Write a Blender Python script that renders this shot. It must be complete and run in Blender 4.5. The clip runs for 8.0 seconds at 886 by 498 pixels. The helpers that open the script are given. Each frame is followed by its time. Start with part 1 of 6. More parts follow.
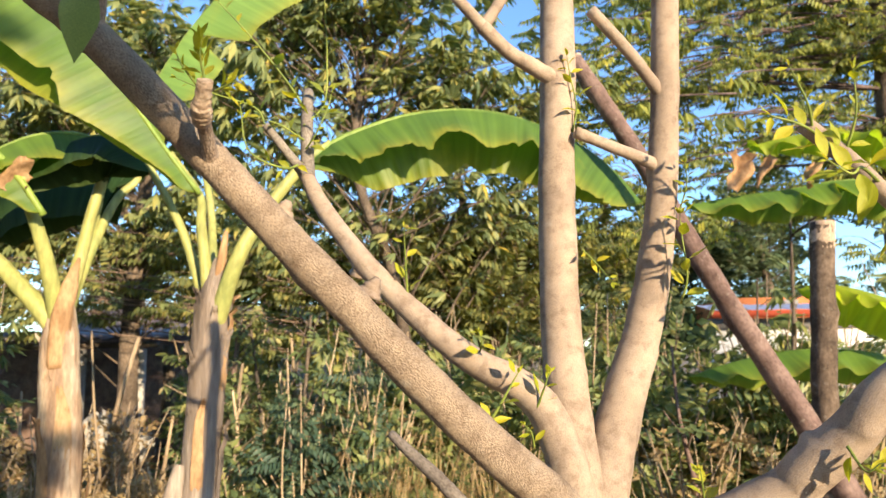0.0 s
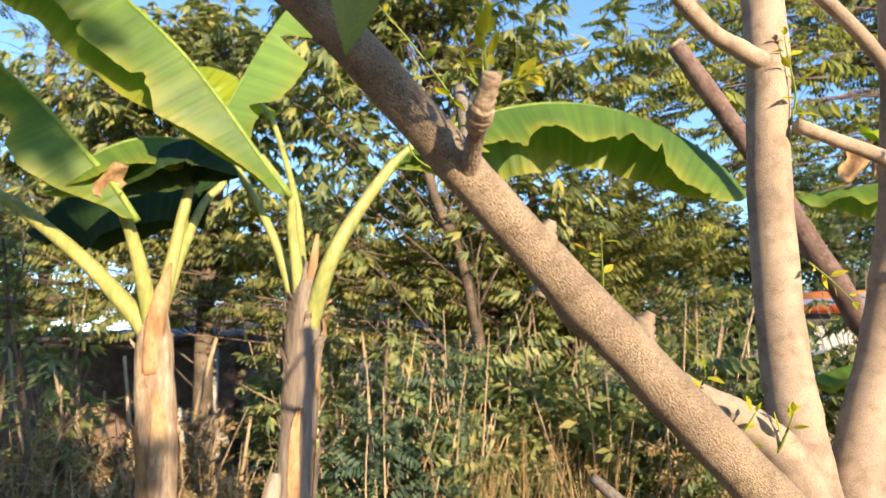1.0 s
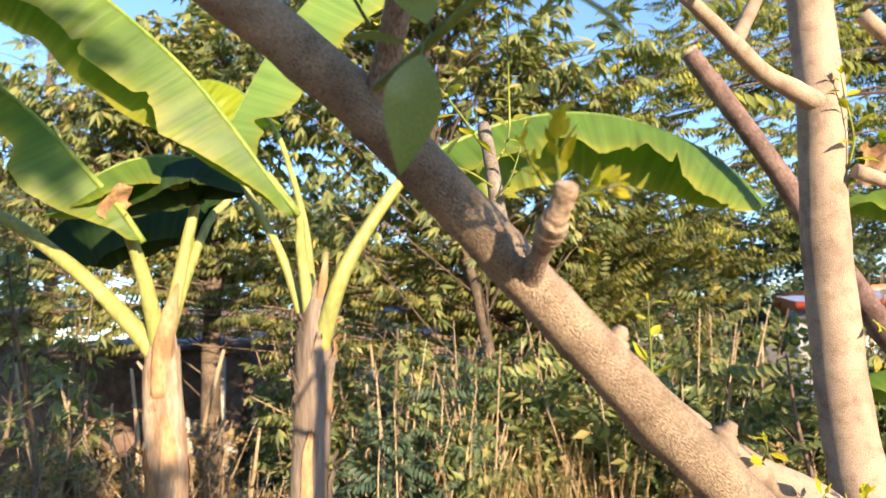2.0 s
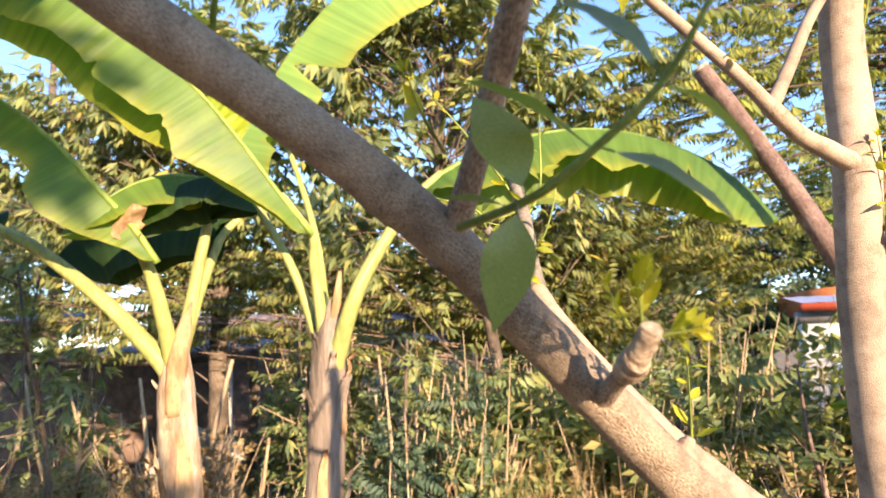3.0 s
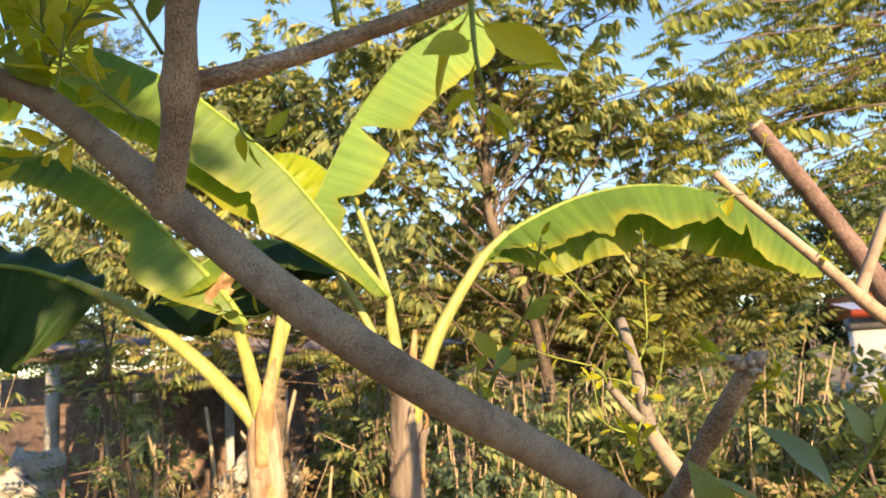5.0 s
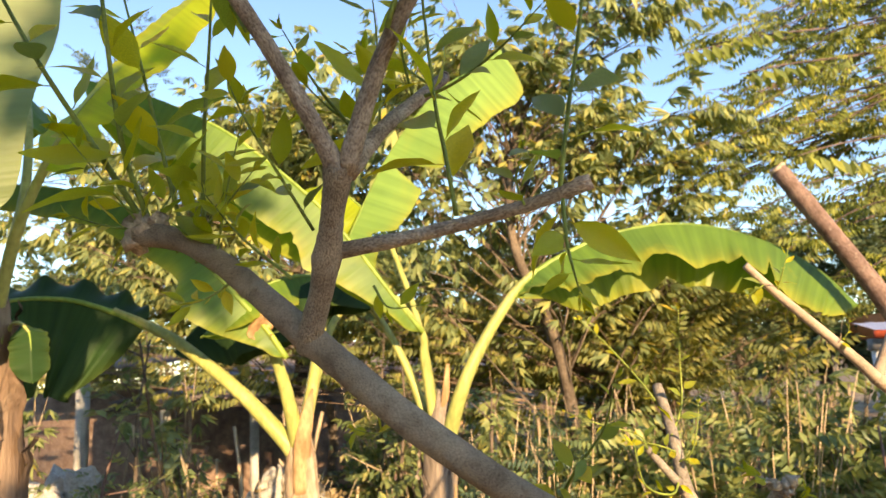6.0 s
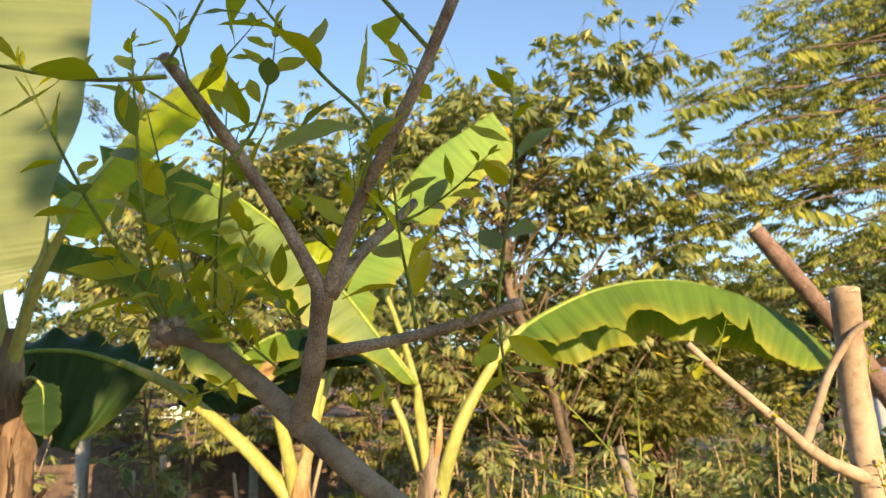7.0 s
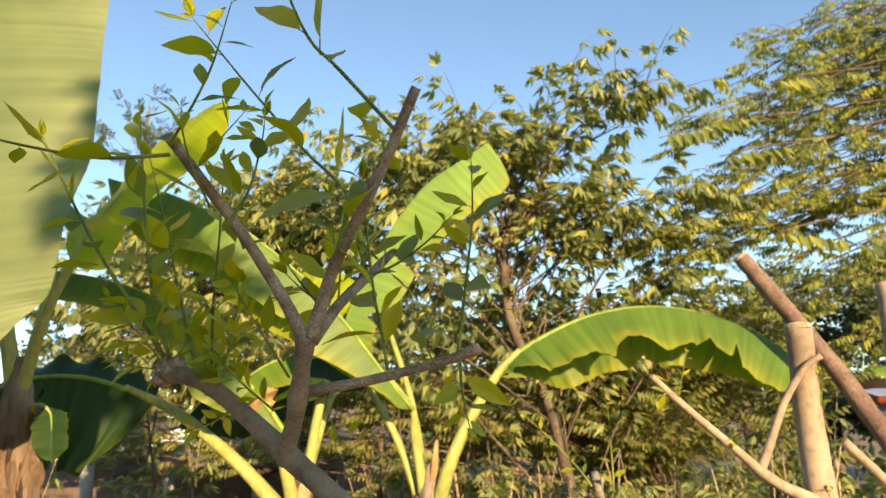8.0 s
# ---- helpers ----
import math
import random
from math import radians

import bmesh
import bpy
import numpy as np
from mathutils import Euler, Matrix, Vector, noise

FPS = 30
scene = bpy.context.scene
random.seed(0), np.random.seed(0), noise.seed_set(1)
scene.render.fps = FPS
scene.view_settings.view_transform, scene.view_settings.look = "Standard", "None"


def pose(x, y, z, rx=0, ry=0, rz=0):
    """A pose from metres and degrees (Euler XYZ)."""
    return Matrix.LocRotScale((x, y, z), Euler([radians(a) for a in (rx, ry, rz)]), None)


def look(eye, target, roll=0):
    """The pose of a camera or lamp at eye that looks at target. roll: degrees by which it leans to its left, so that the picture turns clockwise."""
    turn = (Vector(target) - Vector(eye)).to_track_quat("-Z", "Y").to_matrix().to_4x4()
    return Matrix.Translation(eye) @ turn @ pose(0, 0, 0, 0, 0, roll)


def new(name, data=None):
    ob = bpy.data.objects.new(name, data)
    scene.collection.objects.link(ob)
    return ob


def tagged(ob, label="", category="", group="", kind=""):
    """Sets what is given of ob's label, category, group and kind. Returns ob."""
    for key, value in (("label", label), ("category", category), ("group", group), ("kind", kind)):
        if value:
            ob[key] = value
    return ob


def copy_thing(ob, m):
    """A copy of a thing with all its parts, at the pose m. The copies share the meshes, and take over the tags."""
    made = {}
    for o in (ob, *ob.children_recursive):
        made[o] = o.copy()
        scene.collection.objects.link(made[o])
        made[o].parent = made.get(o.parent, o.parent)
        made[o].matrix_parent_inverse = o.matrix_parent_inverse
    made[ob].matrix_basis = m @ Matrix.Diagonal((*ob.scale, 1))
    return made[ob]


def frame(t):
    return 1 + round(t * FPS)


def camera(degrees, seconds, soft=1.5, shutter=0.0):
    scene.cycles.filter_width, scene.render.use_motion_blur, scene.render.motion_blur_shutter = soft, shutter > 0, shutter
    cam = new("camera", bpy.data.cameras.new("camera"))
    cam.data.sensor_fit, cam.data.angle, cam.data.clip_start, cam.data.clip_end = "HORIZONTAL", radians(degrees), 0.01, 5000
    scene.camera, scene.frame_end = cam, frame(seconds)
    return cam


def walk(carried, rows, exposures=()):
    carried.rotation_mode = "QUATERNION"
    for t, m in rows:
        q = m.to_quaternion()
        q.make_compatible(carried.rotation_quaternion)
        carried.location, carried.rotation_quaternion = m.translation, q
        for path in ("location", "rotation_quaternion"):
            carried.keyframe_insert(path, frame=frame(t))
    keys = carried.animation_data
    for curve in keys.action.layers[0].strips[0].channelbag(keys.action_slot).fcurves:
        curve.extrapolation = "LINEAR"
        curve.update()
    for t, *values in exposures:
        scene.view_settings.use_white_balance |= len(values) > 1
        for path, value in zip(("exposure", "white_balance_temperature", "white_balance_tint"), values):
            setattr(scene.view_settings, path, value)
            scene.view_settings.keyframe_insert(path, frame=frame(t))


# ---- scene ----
cam = camera(66.0, 8.0)
cam.data.dof.use_dof, cam.data.dof.focus_distance, cam.data.dof.aperture_fstop = True, 0.78, 11.0
PATH = [
    (0, (0.0, 0.303, 1.64), (0.012, 2.281, 1.939), -1.0),
    (0.5, (-0.107, 0.332, 1.663), (-0.205, 2.308, 1.954), -0.9),
    (1, (-0.178, 0.408, 1.686), (-0.319, 2.382, 1.973), -1.1),
    (1.5, (-0.2, 0.456, 1.731), (-0.347, 2.431, 2.013), -1.7),
    (3, (-0.251, 0.434, 1.841), (-0.409, 2.408, 2.122), -2.4),
    (3.5, (-0.277, 0.403, 1.902), (-0.441, 2.378, 2.174), -2.8),
    (4, (-0.292, 0.327, 1.964), (-0.499, 2.297, 2.239), -3.2),
    (4.5, (-0.321, 0.288, 2.015), (-0.561, 2.255, 2.291), -3.8),
    (4.7, (-0.335, 0.263, 2.031), (-0.584, 2.227, 2.315), -3.6),
    (5.8, (-0.407, 0.116, 2.125), (-0.698, 2.069, 2.445), -3.4),
    (6, (-0.401, 0.08, 2.147), (-0.705, 2.029, 2.481), -3.1),
    (6.5, (-0.376, -0.007, 2.176), (-0.678, 1.931, 2.565), -3.0),
    (7, (-0.331, -0.072, 2.187), (-0.633, 1.853, 2.638), -3.0),
    (7.5, (-0.306, -0.125, 2.199), (-0.612, 1.791, 2.684), -3.0),
    (8, (-0.269, -0.17, 2.198), (-0.579, 1.739, 2.707), -3.1),
]
LIGHTING = [(0, 1.66, 6300, 11), (1.5, 1.78, 6450, 14), (3, 2.13, 6600, 20), (3.5, 2.18, 6700, 21), (4.5, 1.88, 7450, 18), (6, 1.94, 8000, 15), (7, 1.72, 8200, 12), (8, 1.66, 8400, 10)]
walk(cam, [(t, look(eye, target, roll)) for t, eye, target, roll in PATH], LIGHTING)

# ---- light ----
SUN_TO = Vector((0.50, -0.83, 0.27)).normalized()
world = bpy.data.worlds.new("sky")
scene.world = world
world.use_nodes = True
wn = world.node_tree.nodes
sky = wn.new("ShaderNodeTexSky")
sky.sky_type = "NISHITA"
sky.sun_disc = False
sky.sun_elevation = math.asin(SUN_TO.z)
sky.sun_rotation = math.atan2(SUN_TO.x, SUN_TO.y)
sky.air_density, sky.dust_density, sky.ozone_density = 0.9, 0.1, 1.2
wn["Background"].inputs["Strength"].default_value = 0.112
tint = wn.new("ShaderNodeMix")
tint.data_type, tint.blend_type = "RGBA", "MULTIPLY"
tint.inputs[0].default_value, tint.inputs[7].default_value = 1.0, (0.69, 0.86, 1.03, 1)
world.node_tree.links.new(sky.outputs["Color"], tint.inputs[6])
world.node_tree.links.new(tint.outputs[2], wn["Background"].inputs["Color"])
sun = new("sun", bpy.data.lights.new("sun", "SUN"))
sun.data.energy, sun.data.angle, sun.data.color = 3.6, radians(0.6), (1.0, 0.78, 0.50)
sun.matrix_world = look(SUN_TO * 30, (0, 0, 0))


# ---- materials ----
def material(name, rough=0.6):
    m = bpy.data.materials.new(name)
    m.use_nodes = True
    b = m.node_tree.nodes["Principled BSDF"]
    b.inputs["Roughness"].default_value = rough
    return m, m.node_tree.nodes, m.node_tree.links, b


def ramp(nodes, links, fac, stops):
    r = nodes.new("ShaderNodeValToRGB")
    while len(r.color_ramp.elements) < len(stops):
        r.color_ramp.elements.new(0.5)
    for e, (at, col) in zip(r.color_ramp.elements, stops):
        e.position, e.color = at, (*col, 1)
    links.new(fac, r.inputs["Fac"])
    return r.outputs["Color"]


def noise_tex(nodes, links, scale, detail=4.0, stretch=None, coord="Object", rough=0.55):
    tc = nodes.new("ShaderNodeTexCoord")
    n = nodes.new("ShaderNodeTexNoise")
    n.inputs["Scale"].default_value, n.inputs["Detail"].default_value = scale, detail
    n.inputs["Roughness"].default_value = rough
    if stretch:
        mp = nodes.new("ShaderNodeMapping")
        mp.inputs["Scale"].default_value = stretch
        links.new(tc.outputs[coord], mp.inputs["Vector"])
        links.new(mp.outputs["Vector"], n.inputs["Vector"])
    else:
        links.new(tc.outputs[coord], n.inputs["Vector"])
    return n.outputs["Fac"]


def mixc(nodes, links, fac, a, b, mode="MIX"):
    mx = nodes.new("ShaderNodeMix")
    mx.data_type, mx.blend_type = "RGBA", mode
    for val, sock in ((fac, mx.inputs[0]), (a, mx.inputs[6]), (b, mx.inputs[7])):
        if isinstance(val, (int, float)):
            sock.default_value = val
        elif isinstance(val, tuple):
            sock.default_value = (*val, 1)
        else:
            links.new(val, sock)
    return mx.outputs[2]


def math_node(nodes, links, op, a, b=0.0):
    n = nodes.new("ShaderNodeMath")
    n.operation = op
    for val, sock in ((a, n.inputs[0]), (b, n.inputs[1])):
        if isinstance(val, (int, float)):
            sock.default_value = val
        else:
            links.new(val, sock)
    return n.outputs[0]


def bump(nodes, links, bsdf, height, dist, strength=1.0):
    bp = nodes.new("ShaderNodeBump")
    bp.inputs["Distance"].default_value, bp.inputs["Strength"].default_value = dist, strength
    links.new(height, bp.inputs["Height"])
    links.new(bp.outputs["Normal"], bsdf.inputs["Normal"])


def bark_mat(name, dark, mid, light, grain=260.0, relief=0.0012, patch=14.0, pit=0.70):
    m, n, l, b = material(name, 0.85)
    big = noise_tex(n, l, patch, 5.0)
    col = ramp(n, l, big, [(0.32, dark), (0.5, mid), (0.68, light)])
    fine = noise_tex(n, l, grain, 2.0, (0.75, 1, 1), "UV")
    spots = ramp(n, l, fine, [(0.36, (pit, pit * 0.97, pit * 0.94)), (0.58, (1.08, 1.07, 1.05))])
    col = mixc(n, l, 1.0, col, spots, "MULTIPLY")
    mottle = noise_tex(n, l, patch * 5.5, 6.0, None, "Object", 0.65)
    col = mixc(n, l, 1.0, col, ramp(n, l, mottle, [(0.36, (0.74, 0.71, 0.69)), (0.5, (1.0, 1.0, 1.0)), (0.68, (1.14, 1.12, 1.09))]), "MULTIPLY")
    lich = noise_tex(n, l, 46.0, 6.0)
    lf = ramp(n, l, lich, [(0.6, (0, 0, 0)), (0.76, (0.28, 0.28, 0.28))])
    col = mixc(n, l, lf, col, (0.5, 0.47, 0.4))
    l.new(col, b.inputs["Base Color"])
    b.inputs["Specular IOR Level"].default_value = 0.2
    h = math_node(n, l, "ADD", fine, math_node(n, l, "MULTIPLY", lich, 0.8))
    bump(n, l, b, h, relief)
    return m


def leaf_mat(name, stops, trans=0.4, rough=0.45, island=False, tint=(1.25, 1.15, 0.35), vein=0.0, patch=40.0):
    """Leaf tissue: light passes through part of it."""
    m, n, l, b = material(name, rough)
    if island:
        rnd = n.new("ShaderNodeNewGeometry").outputs["Random Per Island"]
    else:
        rnd = n.new("ShaderNodeObjectInfo").outputs["Random"]
    col = ramp(n, l, rnd, stops)
    ns = noise_tex(n, l, patch, 4.0)
    col = mixc(n, l, 1.0, col, ramp(n, l, ns, [(0.3, (0.75, 0.78, 0.75)), (0.7, (1.2, 1.15, 1.1))]), "MULTIPLY")
    l.new(col, b.inputs["Base Color"])
    b.inputs["Specular IOR Level"].default_value = 0.3 if island else 0.5
    tr = n.new("ShaderNodeBsdfTranslucent")
    l.new(mixc(n, l, 1.0, col, tint, "MULTIPLY"), tr.inputs["Color"])
    ms = n.new("ShaderNodeMixShader")
    ms.inputs[0].default_value = trans
    l.new(b.outputs[0], ms.inputs[1])
    l.new(tr.outputs[0], ms.inputs[2])
    l.new(ms.outputs[0], n["Material Output"].inputs["Surface"])
    if vein:
        bump(n, l, b, ns, vein)
    return m


def banana_mat(name, young, old, trans=0.45, sickly=0.4, gloss=0.42):
    """Banana blade: fine veins run from the midrib to the edge, yellowing towards the edge."""
    m, n, l, b = material(name, 0.5)
    uv = n.new("ShaderNodeUVMap")
    sep = n.new("ShaderNodeSeparateXYZ")
    l.new(uv.outputs["UV"], sep.inputs[0])
    ns = noise_tex(n, l, 3.2, 4.0)
    col = ramp(n, l, ns, [(0.3, old), (0.62, young)])
    edge = math_node(n, l, "ABSOLUTE", sep.outputs["Y"])
    spot = noise_tex(n, l, 7.0, 5.0)
    ef = math_node(n, l, "MULTIPLY", math_node(n, l, "MULTIPLY", math_node(n, l, "POWER", edge, 5.0), spot), 1.0 if sickly else 0.1)
    col = mixc(n, l, ef, col, (0.42, 0.36, 0.04))
    sick = noise_tex(n, l, 3.4, 5.0)
    col = mixc(n, l, ramp(n, l, sick, [(0.56, (0, 0, 0)), (0.69, (sickly, sickly, sickly))]), col, (0.46, 0.42, 0.03))
    band = n.new("ShaderNodeTexNoise")
    band.noise_dimensions = "1D"
    band.inputs["Scale"].default_value, band.inputs["Detail"].default_value = 46.0, 3.0
    l.new(sep.outputs["X"], band.inputs["W"])
    col = mixc(n, l, 1.0, col, ramp(n, l, band.outputs["Fac"], [(0.3, (0.86, 0.88, 0.86)), (0.7, (1.12, 1.11, 1.08))]), "MULTIPLY")
    l.new(col, b.inputs["Base Color"])
    b.inputs["Specular IOR Level"].default_value = gloss
    tr = n.new("ShaderNodeBsdfTranslucent")
    l.new(mixc(n, l, 1.0, col, (1.2, 1.38, 0.45), "MULTIPLY"), tr.inputs["Color"])
    ms = n.new("ShaderNodeMixShader")
    ms.inputs[0].default_value = trans
    l.new(b.outputs[0], ms.inputs[1])
    l.new(tr.outputs[0], ms.inputs[2])
    l.new(ms.outputs[0], n["Material Output"].inputs["Surface"])
    sn = math_node(n, l, "SINE", math_node(n, l, "MULTIPLY", sep.outputs["X"], 520.0))
    h = math_node(n, l, "ADD", math_node(n, l, "MULTIPLY", sn, 0.12), math_node(n, l, "MULTIPLY", band.outputs["Fac"], 1.3))
    bump(n, l, b, h, 0.0010)
    return m


def rough_mat(name, stops, scale=6.0, rough=0.85, relief=0.004, stretch=None, fine=60.0, per_object=0.0, contrast=0.25):
    m, n, l, b = material(name, rough)
    ns = noise_tex(n, l, scale, 6.0, stretch)
    col = ramp(n, l, ns, stops)
    fn = noise_tex(n, l, fine, 4.0, stretch)
    col = mixc(n, l, 1.0, col, ramp(n, l, fn, [(0.3, (1 - contrast,) * 3), (0.7, (1 + 0.7 * contrast,) * 3)]), "MULTIPLY")
    if per_object:
        rnd = n.new("ShaderNodeObjectInfo").outputs["Random"]
        col = mixc(n, l, 1.0, col, ramp(n, l, rnd, [(0.0, (1 - per_object,) * 3), (1.0, (1 + per_object,) * 3)]), "MULTIPLY")
    l.new(col, b.inputs["Base Color"])
    b.inputs["Specular IOR Level"].default_value = 0.25
    bump(n, l, b, fn, relief)
    return m


M_BARK = bark_mat("lime_bark", (0.225, 0.175, 0.137), (0.335, 0.264, 0.203), (0.40, 0.318, 0.25), 620.0, 0.0008, 9.0, 0.84)
M_BARK_OLD = bark_mat("old_lime_bark", (0.265, 0.20, 0.145), (0.39, 0.303, 0.222), (0.465, 0.365, 0.27), 560.0, 0.0030, 11.0, 0.56)
M_TWIG_BARK = bark_mat("twig_bark", (0.22, 0.16, 0.12), (0.36, 0.275, 0.21), (0.50, 0.405, 0.32), 420.0, 0.0016, 38.0, 0.6)
M_GREYBARK = bark_mat("weathered_branch", (0.14, 0.12, 0.105), (0.21, 0.185, 0.16), (0.29, 0.26, 0.225), 300.0, 0.001, 18.0)
M_CUT = rough_mat("cut_wood", [(0.3, (0.31, 0.22, 0.15)), (0.55, (0.46, 0.345, 0.245)), (0.75, (0.55, 0.435, 0.32))], 90.0, 0.8, 0.002, fine=260.0, contrast=0.4)
M_POLE = bark_mat("reddish_pole_bark", (0.09, 0.058, 0.05), (0.165, 0.112, 0.098), (0.25, 0.18, 0.155), 60.0, 0.0018, 7.0, 0.84)
M_POST = bark_mat("charred_post_bark", (0.05, 0.037, 0.028), (0.115, 0.085, 0.062), (0.20, 0.15, 0.11), 60.0, 0.0022, 8.0, 0.8)
M_TREEBARK = bark_mat("background_bark", (0.07, 0.055, 0.045), (0.14, 0.11, 0.085), (0.22, 0.17, 0.13), 40.0, 0.008, 3.0)
M_TWIGWORK = bark_mat("purple_brown_twigs", (0.07, 0.05, 0.048), (0.13, 0.095, 0.09), (0.20, 0.15, 0.14), 40.0, 0.004, 3.0)
M_SHOOT = rough_mat("green_shoot", [(0.3, (0.09, 0.13, 0.025)), (0.55, (0.21, 0.26, 0.05)), (0.8, (0.36, 0.38, 0.09))], 25.0, 0.5, 0.0004, fine=300.0)
M_LEAF = leaf_mat("lime_leaf", [(0.0, (0.20, 0.29, 0.08)), (0.35, (0.34, 0.40, 0.065)), (0.7, (0.46, 0.48, 0.05)), (1.0, (0.57, 0.55, 0.05))], 0.6, 0.32, vein=0.00015, patch=60.0)
# darker, bluer copy of lime_leaf: mature tone plus painted-in shade of the big shoot
M_LEAF_D = leaf_mat("mature_shaded_lime_leaf", [(0.0, (0.15, 0.22, 0.10)), (0.5, (0.21, 0.29, 0.10)), (1.0, (0.32, 0.38, 0.10))], 0.45, 0.3, vein=0.00015, patch=60.0)
M_YOUNG = leaf_mat("young_lime_leaf", [(0.0, (0.34, 0.40, 0.02)), (0.6, (0.46, 0.48, 0.025)), (1.0, (0.58, 0.52, 0.035))], 0.45, 0.38, vein=0.0004, patch=120.0)
M_BAN = banana_mat("banana_blade", (0.145, 0.25, 0.034), (0.09, 0.18, 0.034), 0.42, 0.15)
M_BAN_M = banana_mat("mature_banana_blade", (0.12, 0.218, 0.032), (0.075, 0.152, 0.03), 0.36, 0.4)
M_BAN_P = banana_mat("light_green_banana_blade", (0.235, 0.385, 0.095), (0.18, 0.32, 0.08), 0.4, 0.15)
M_BAN_Y = banana_mat("yellowing_banana_blade", (0.40, 0.47, 0.03), (0.29, 0.40, 0.03), 0.55)
M_BAN_N = banana_mat("pale_banana_blade", (0.165, 0.215, 0.095), (0.115, 0.165, 0.075), 0.36, 0.0)
# copy of the blade for shaded leaves: the shade is in its low colour
M_BAN_SHADE = banana_mat("shade_dark_banana_blade", (0.026, 0.058, 0.018), (0.018, 0.042, 0.015), 0.12, 0.0, 0.1)
M_PETIOLE = rough_mat("banana_petiole", [(0.3, (0.23, 0.26, 0.08)), (0.55, (0.34, 0.34, 0.11)), (0.8, (0.44, 0.42, 0.18))], 9.0, 0.42, 0.0015, (1, 1, 0.3), 60.0)
M_MIDRIB = rough_mat("banana_midrib", [(0.3, (0.14, 0.22, 0.04)), (0.7, (0.24, 0.32, 0.06))], 9.0, 0.45, 0.001, (1, 1, 0.3), 60.0)
M_STEM = rough_mat("banana_stem_sheath", [(0.28, (0.19, 0.125, 0.085)), (0.42, (0.34, 0.235, 0.155)), (0.52, (0.42, 0.335, 0.245)), (0.66, (0.48, 0.41, 0.315)), (0.8, (0.44, 0.39, 0.22))], 10.0, 0.75, 0.008, (1, 1, 0.22), 60.0, 0.0, 0.35)
M_STEM_D = rough_mat("ragged_brown_stem", [(0.25, (0.07, 0.045, 0.03)), (0.45, (0.15, 0.10, 0.07)), (0.62, (0.26, 0.185, 0.13)), (0.8, (0.34, 0.26, 0.18))], 9.0, 0.8, 0.008, (1, 1, 0.14), 70.0)
M_STEM_G = rough_mat("grey_banana_stem", [(0.25, (0.11, 0.085, 0.065)), (0.45, (0.22, 0.175, 0.14)), (0.62, (0.33, 0.275, 0.22)), (0.8, (0.40, 0.34, 0.27))], 9.0, 0.8, 0.008, (1, 1, 0.14), 70.0)
M_DRY = rough_mat("dry_banana_leaf", [(0.3, (0.20, 0.11, 0.05)), (0.55, (0.40, 0.25, 0.13)), (0.8, (0.52, 0.36, 0.20))], 12.0, 0.8, 0.003, (1, 1, 0.4), 80.0)
M_SOIL = rough_mat("dry_soil", [(0.3, (0.15, 0.10, 0.065)), (0.5, (0.25, 0.18, 0.11)), (0.7, (0.34, 0.25, 0.16))], 1.3, 0.95, 0.02, None, 26.0)
M_STRAW = leaf_mat("dry_grass", [(0.0, (0.22, 0.15, 0.07)), (0.6, (0.36, 0.26, 0.13)), (1.0, (0.46, 0.36, 0.2))], 0.25, 0.8, True, (1.1, 1.0, 0.7))
M_STAKE = rough_mat("weathered_stake", [(0.3, (0.24, 0.17, 0.11)), (0.55, (0.38, 0.29, 0.19)), (0.8, (0.50, 0.40, 0.28))], 14.0, 0.85, 0.004, (1, 1, 0.2), 80.0, 0.35)
M_CONC = rough_mat("weathered_concrete", [(0.3, (0.32, 0.30, 0.27)), (0.55, (0.48, 0.46, 0.42)), (0.8, (0.58, 0.56, 0.52))], 5.0, 0.85, 0.004, None, 90.0)
M_BRICK = rough_mat("old_block_wall", [(0.3, (0.16, 0.10, 0.08)), (0.55, (0.26, 0.18, 0.14)), (0.8, (0.36, 0.27, 0.22))], 6.0, 0.9, 0.006, None, 50.0)
M_TIN = rough_mat("rusty_roof_sheet", [(0.3, (0.10, 0.075, 0.065)), (0.55, (0.19, 0.155, 0.14)), (0.8, (0.29, 0.25, 0.235))], 3.0, 0.6, 0.003, None, 40.0)
M_WHITE = rough_mat("white_render", [(0.3, (0.70, 0.69, 0.66)), (0.6, (0.80, 0.79, 0.77))], 1.5, 0.8, 0.002, None, 30.0, 0.0, 0.06)
M_RED = rough_mat("red_fascia", [(0.3, (0.42, 0.07, 0.03)), (0.7, (0.58, 0.11, 0.05))], 2.0, 0.6, 0.002, None, 30.0)
M_ORANGE = rough_mat("orange_wall", [(0.3, (0.50, 0.16, 0.05)), (0.7, (0.62, 0.22, 0.08))], 2.0, 0.75, 0.002, None, 30.0)
M_BLUE = rough_mat("blue_grey_roof_sheet", [(0.3, (0.24, 0.28, 0.42)), (0.7, (0.34, 0.38, 0.52))], 2.0, 0.5, 0.002, None, 30.0)
M_GREYWALL = rough_mat("grey_wall", [(0.3, (0.20, 0.19, 0.18)), (0.7, (0.30, 0.28, 0.27))], 2.0, 0.8, 0.002, None, 30.0)
CROWN_STOPS = [(0.0, (0.13, 0.18, 0.095)), (0.4, (0.235, 0.29, 0.13)), (0.8, (0.35, 0.39, 0.165)), (0.95, (0.46, 0.44, 0.15)), (1.0, (0.58, 0.46, 0.09))]
M_CROWN = leaf_mat("crown_leaf", CROWN_STOPS, 0.45, 0.38, True, (1.15, 1.12, 0.6), patch=3.0)
M_CROWN_F = leaf_mat("feathery_leaf", [(0.0, (0.12, 0.16, 0.06)), (0.5, (0.22, 0.265, 0.075)), (0.9, (0.36, 0.38, 0.085)), (1.0, (0.50, 0.46, 0.08))], 0.46, 0.5, True, (1.15, 1.12, 0.55), patch=3.0)
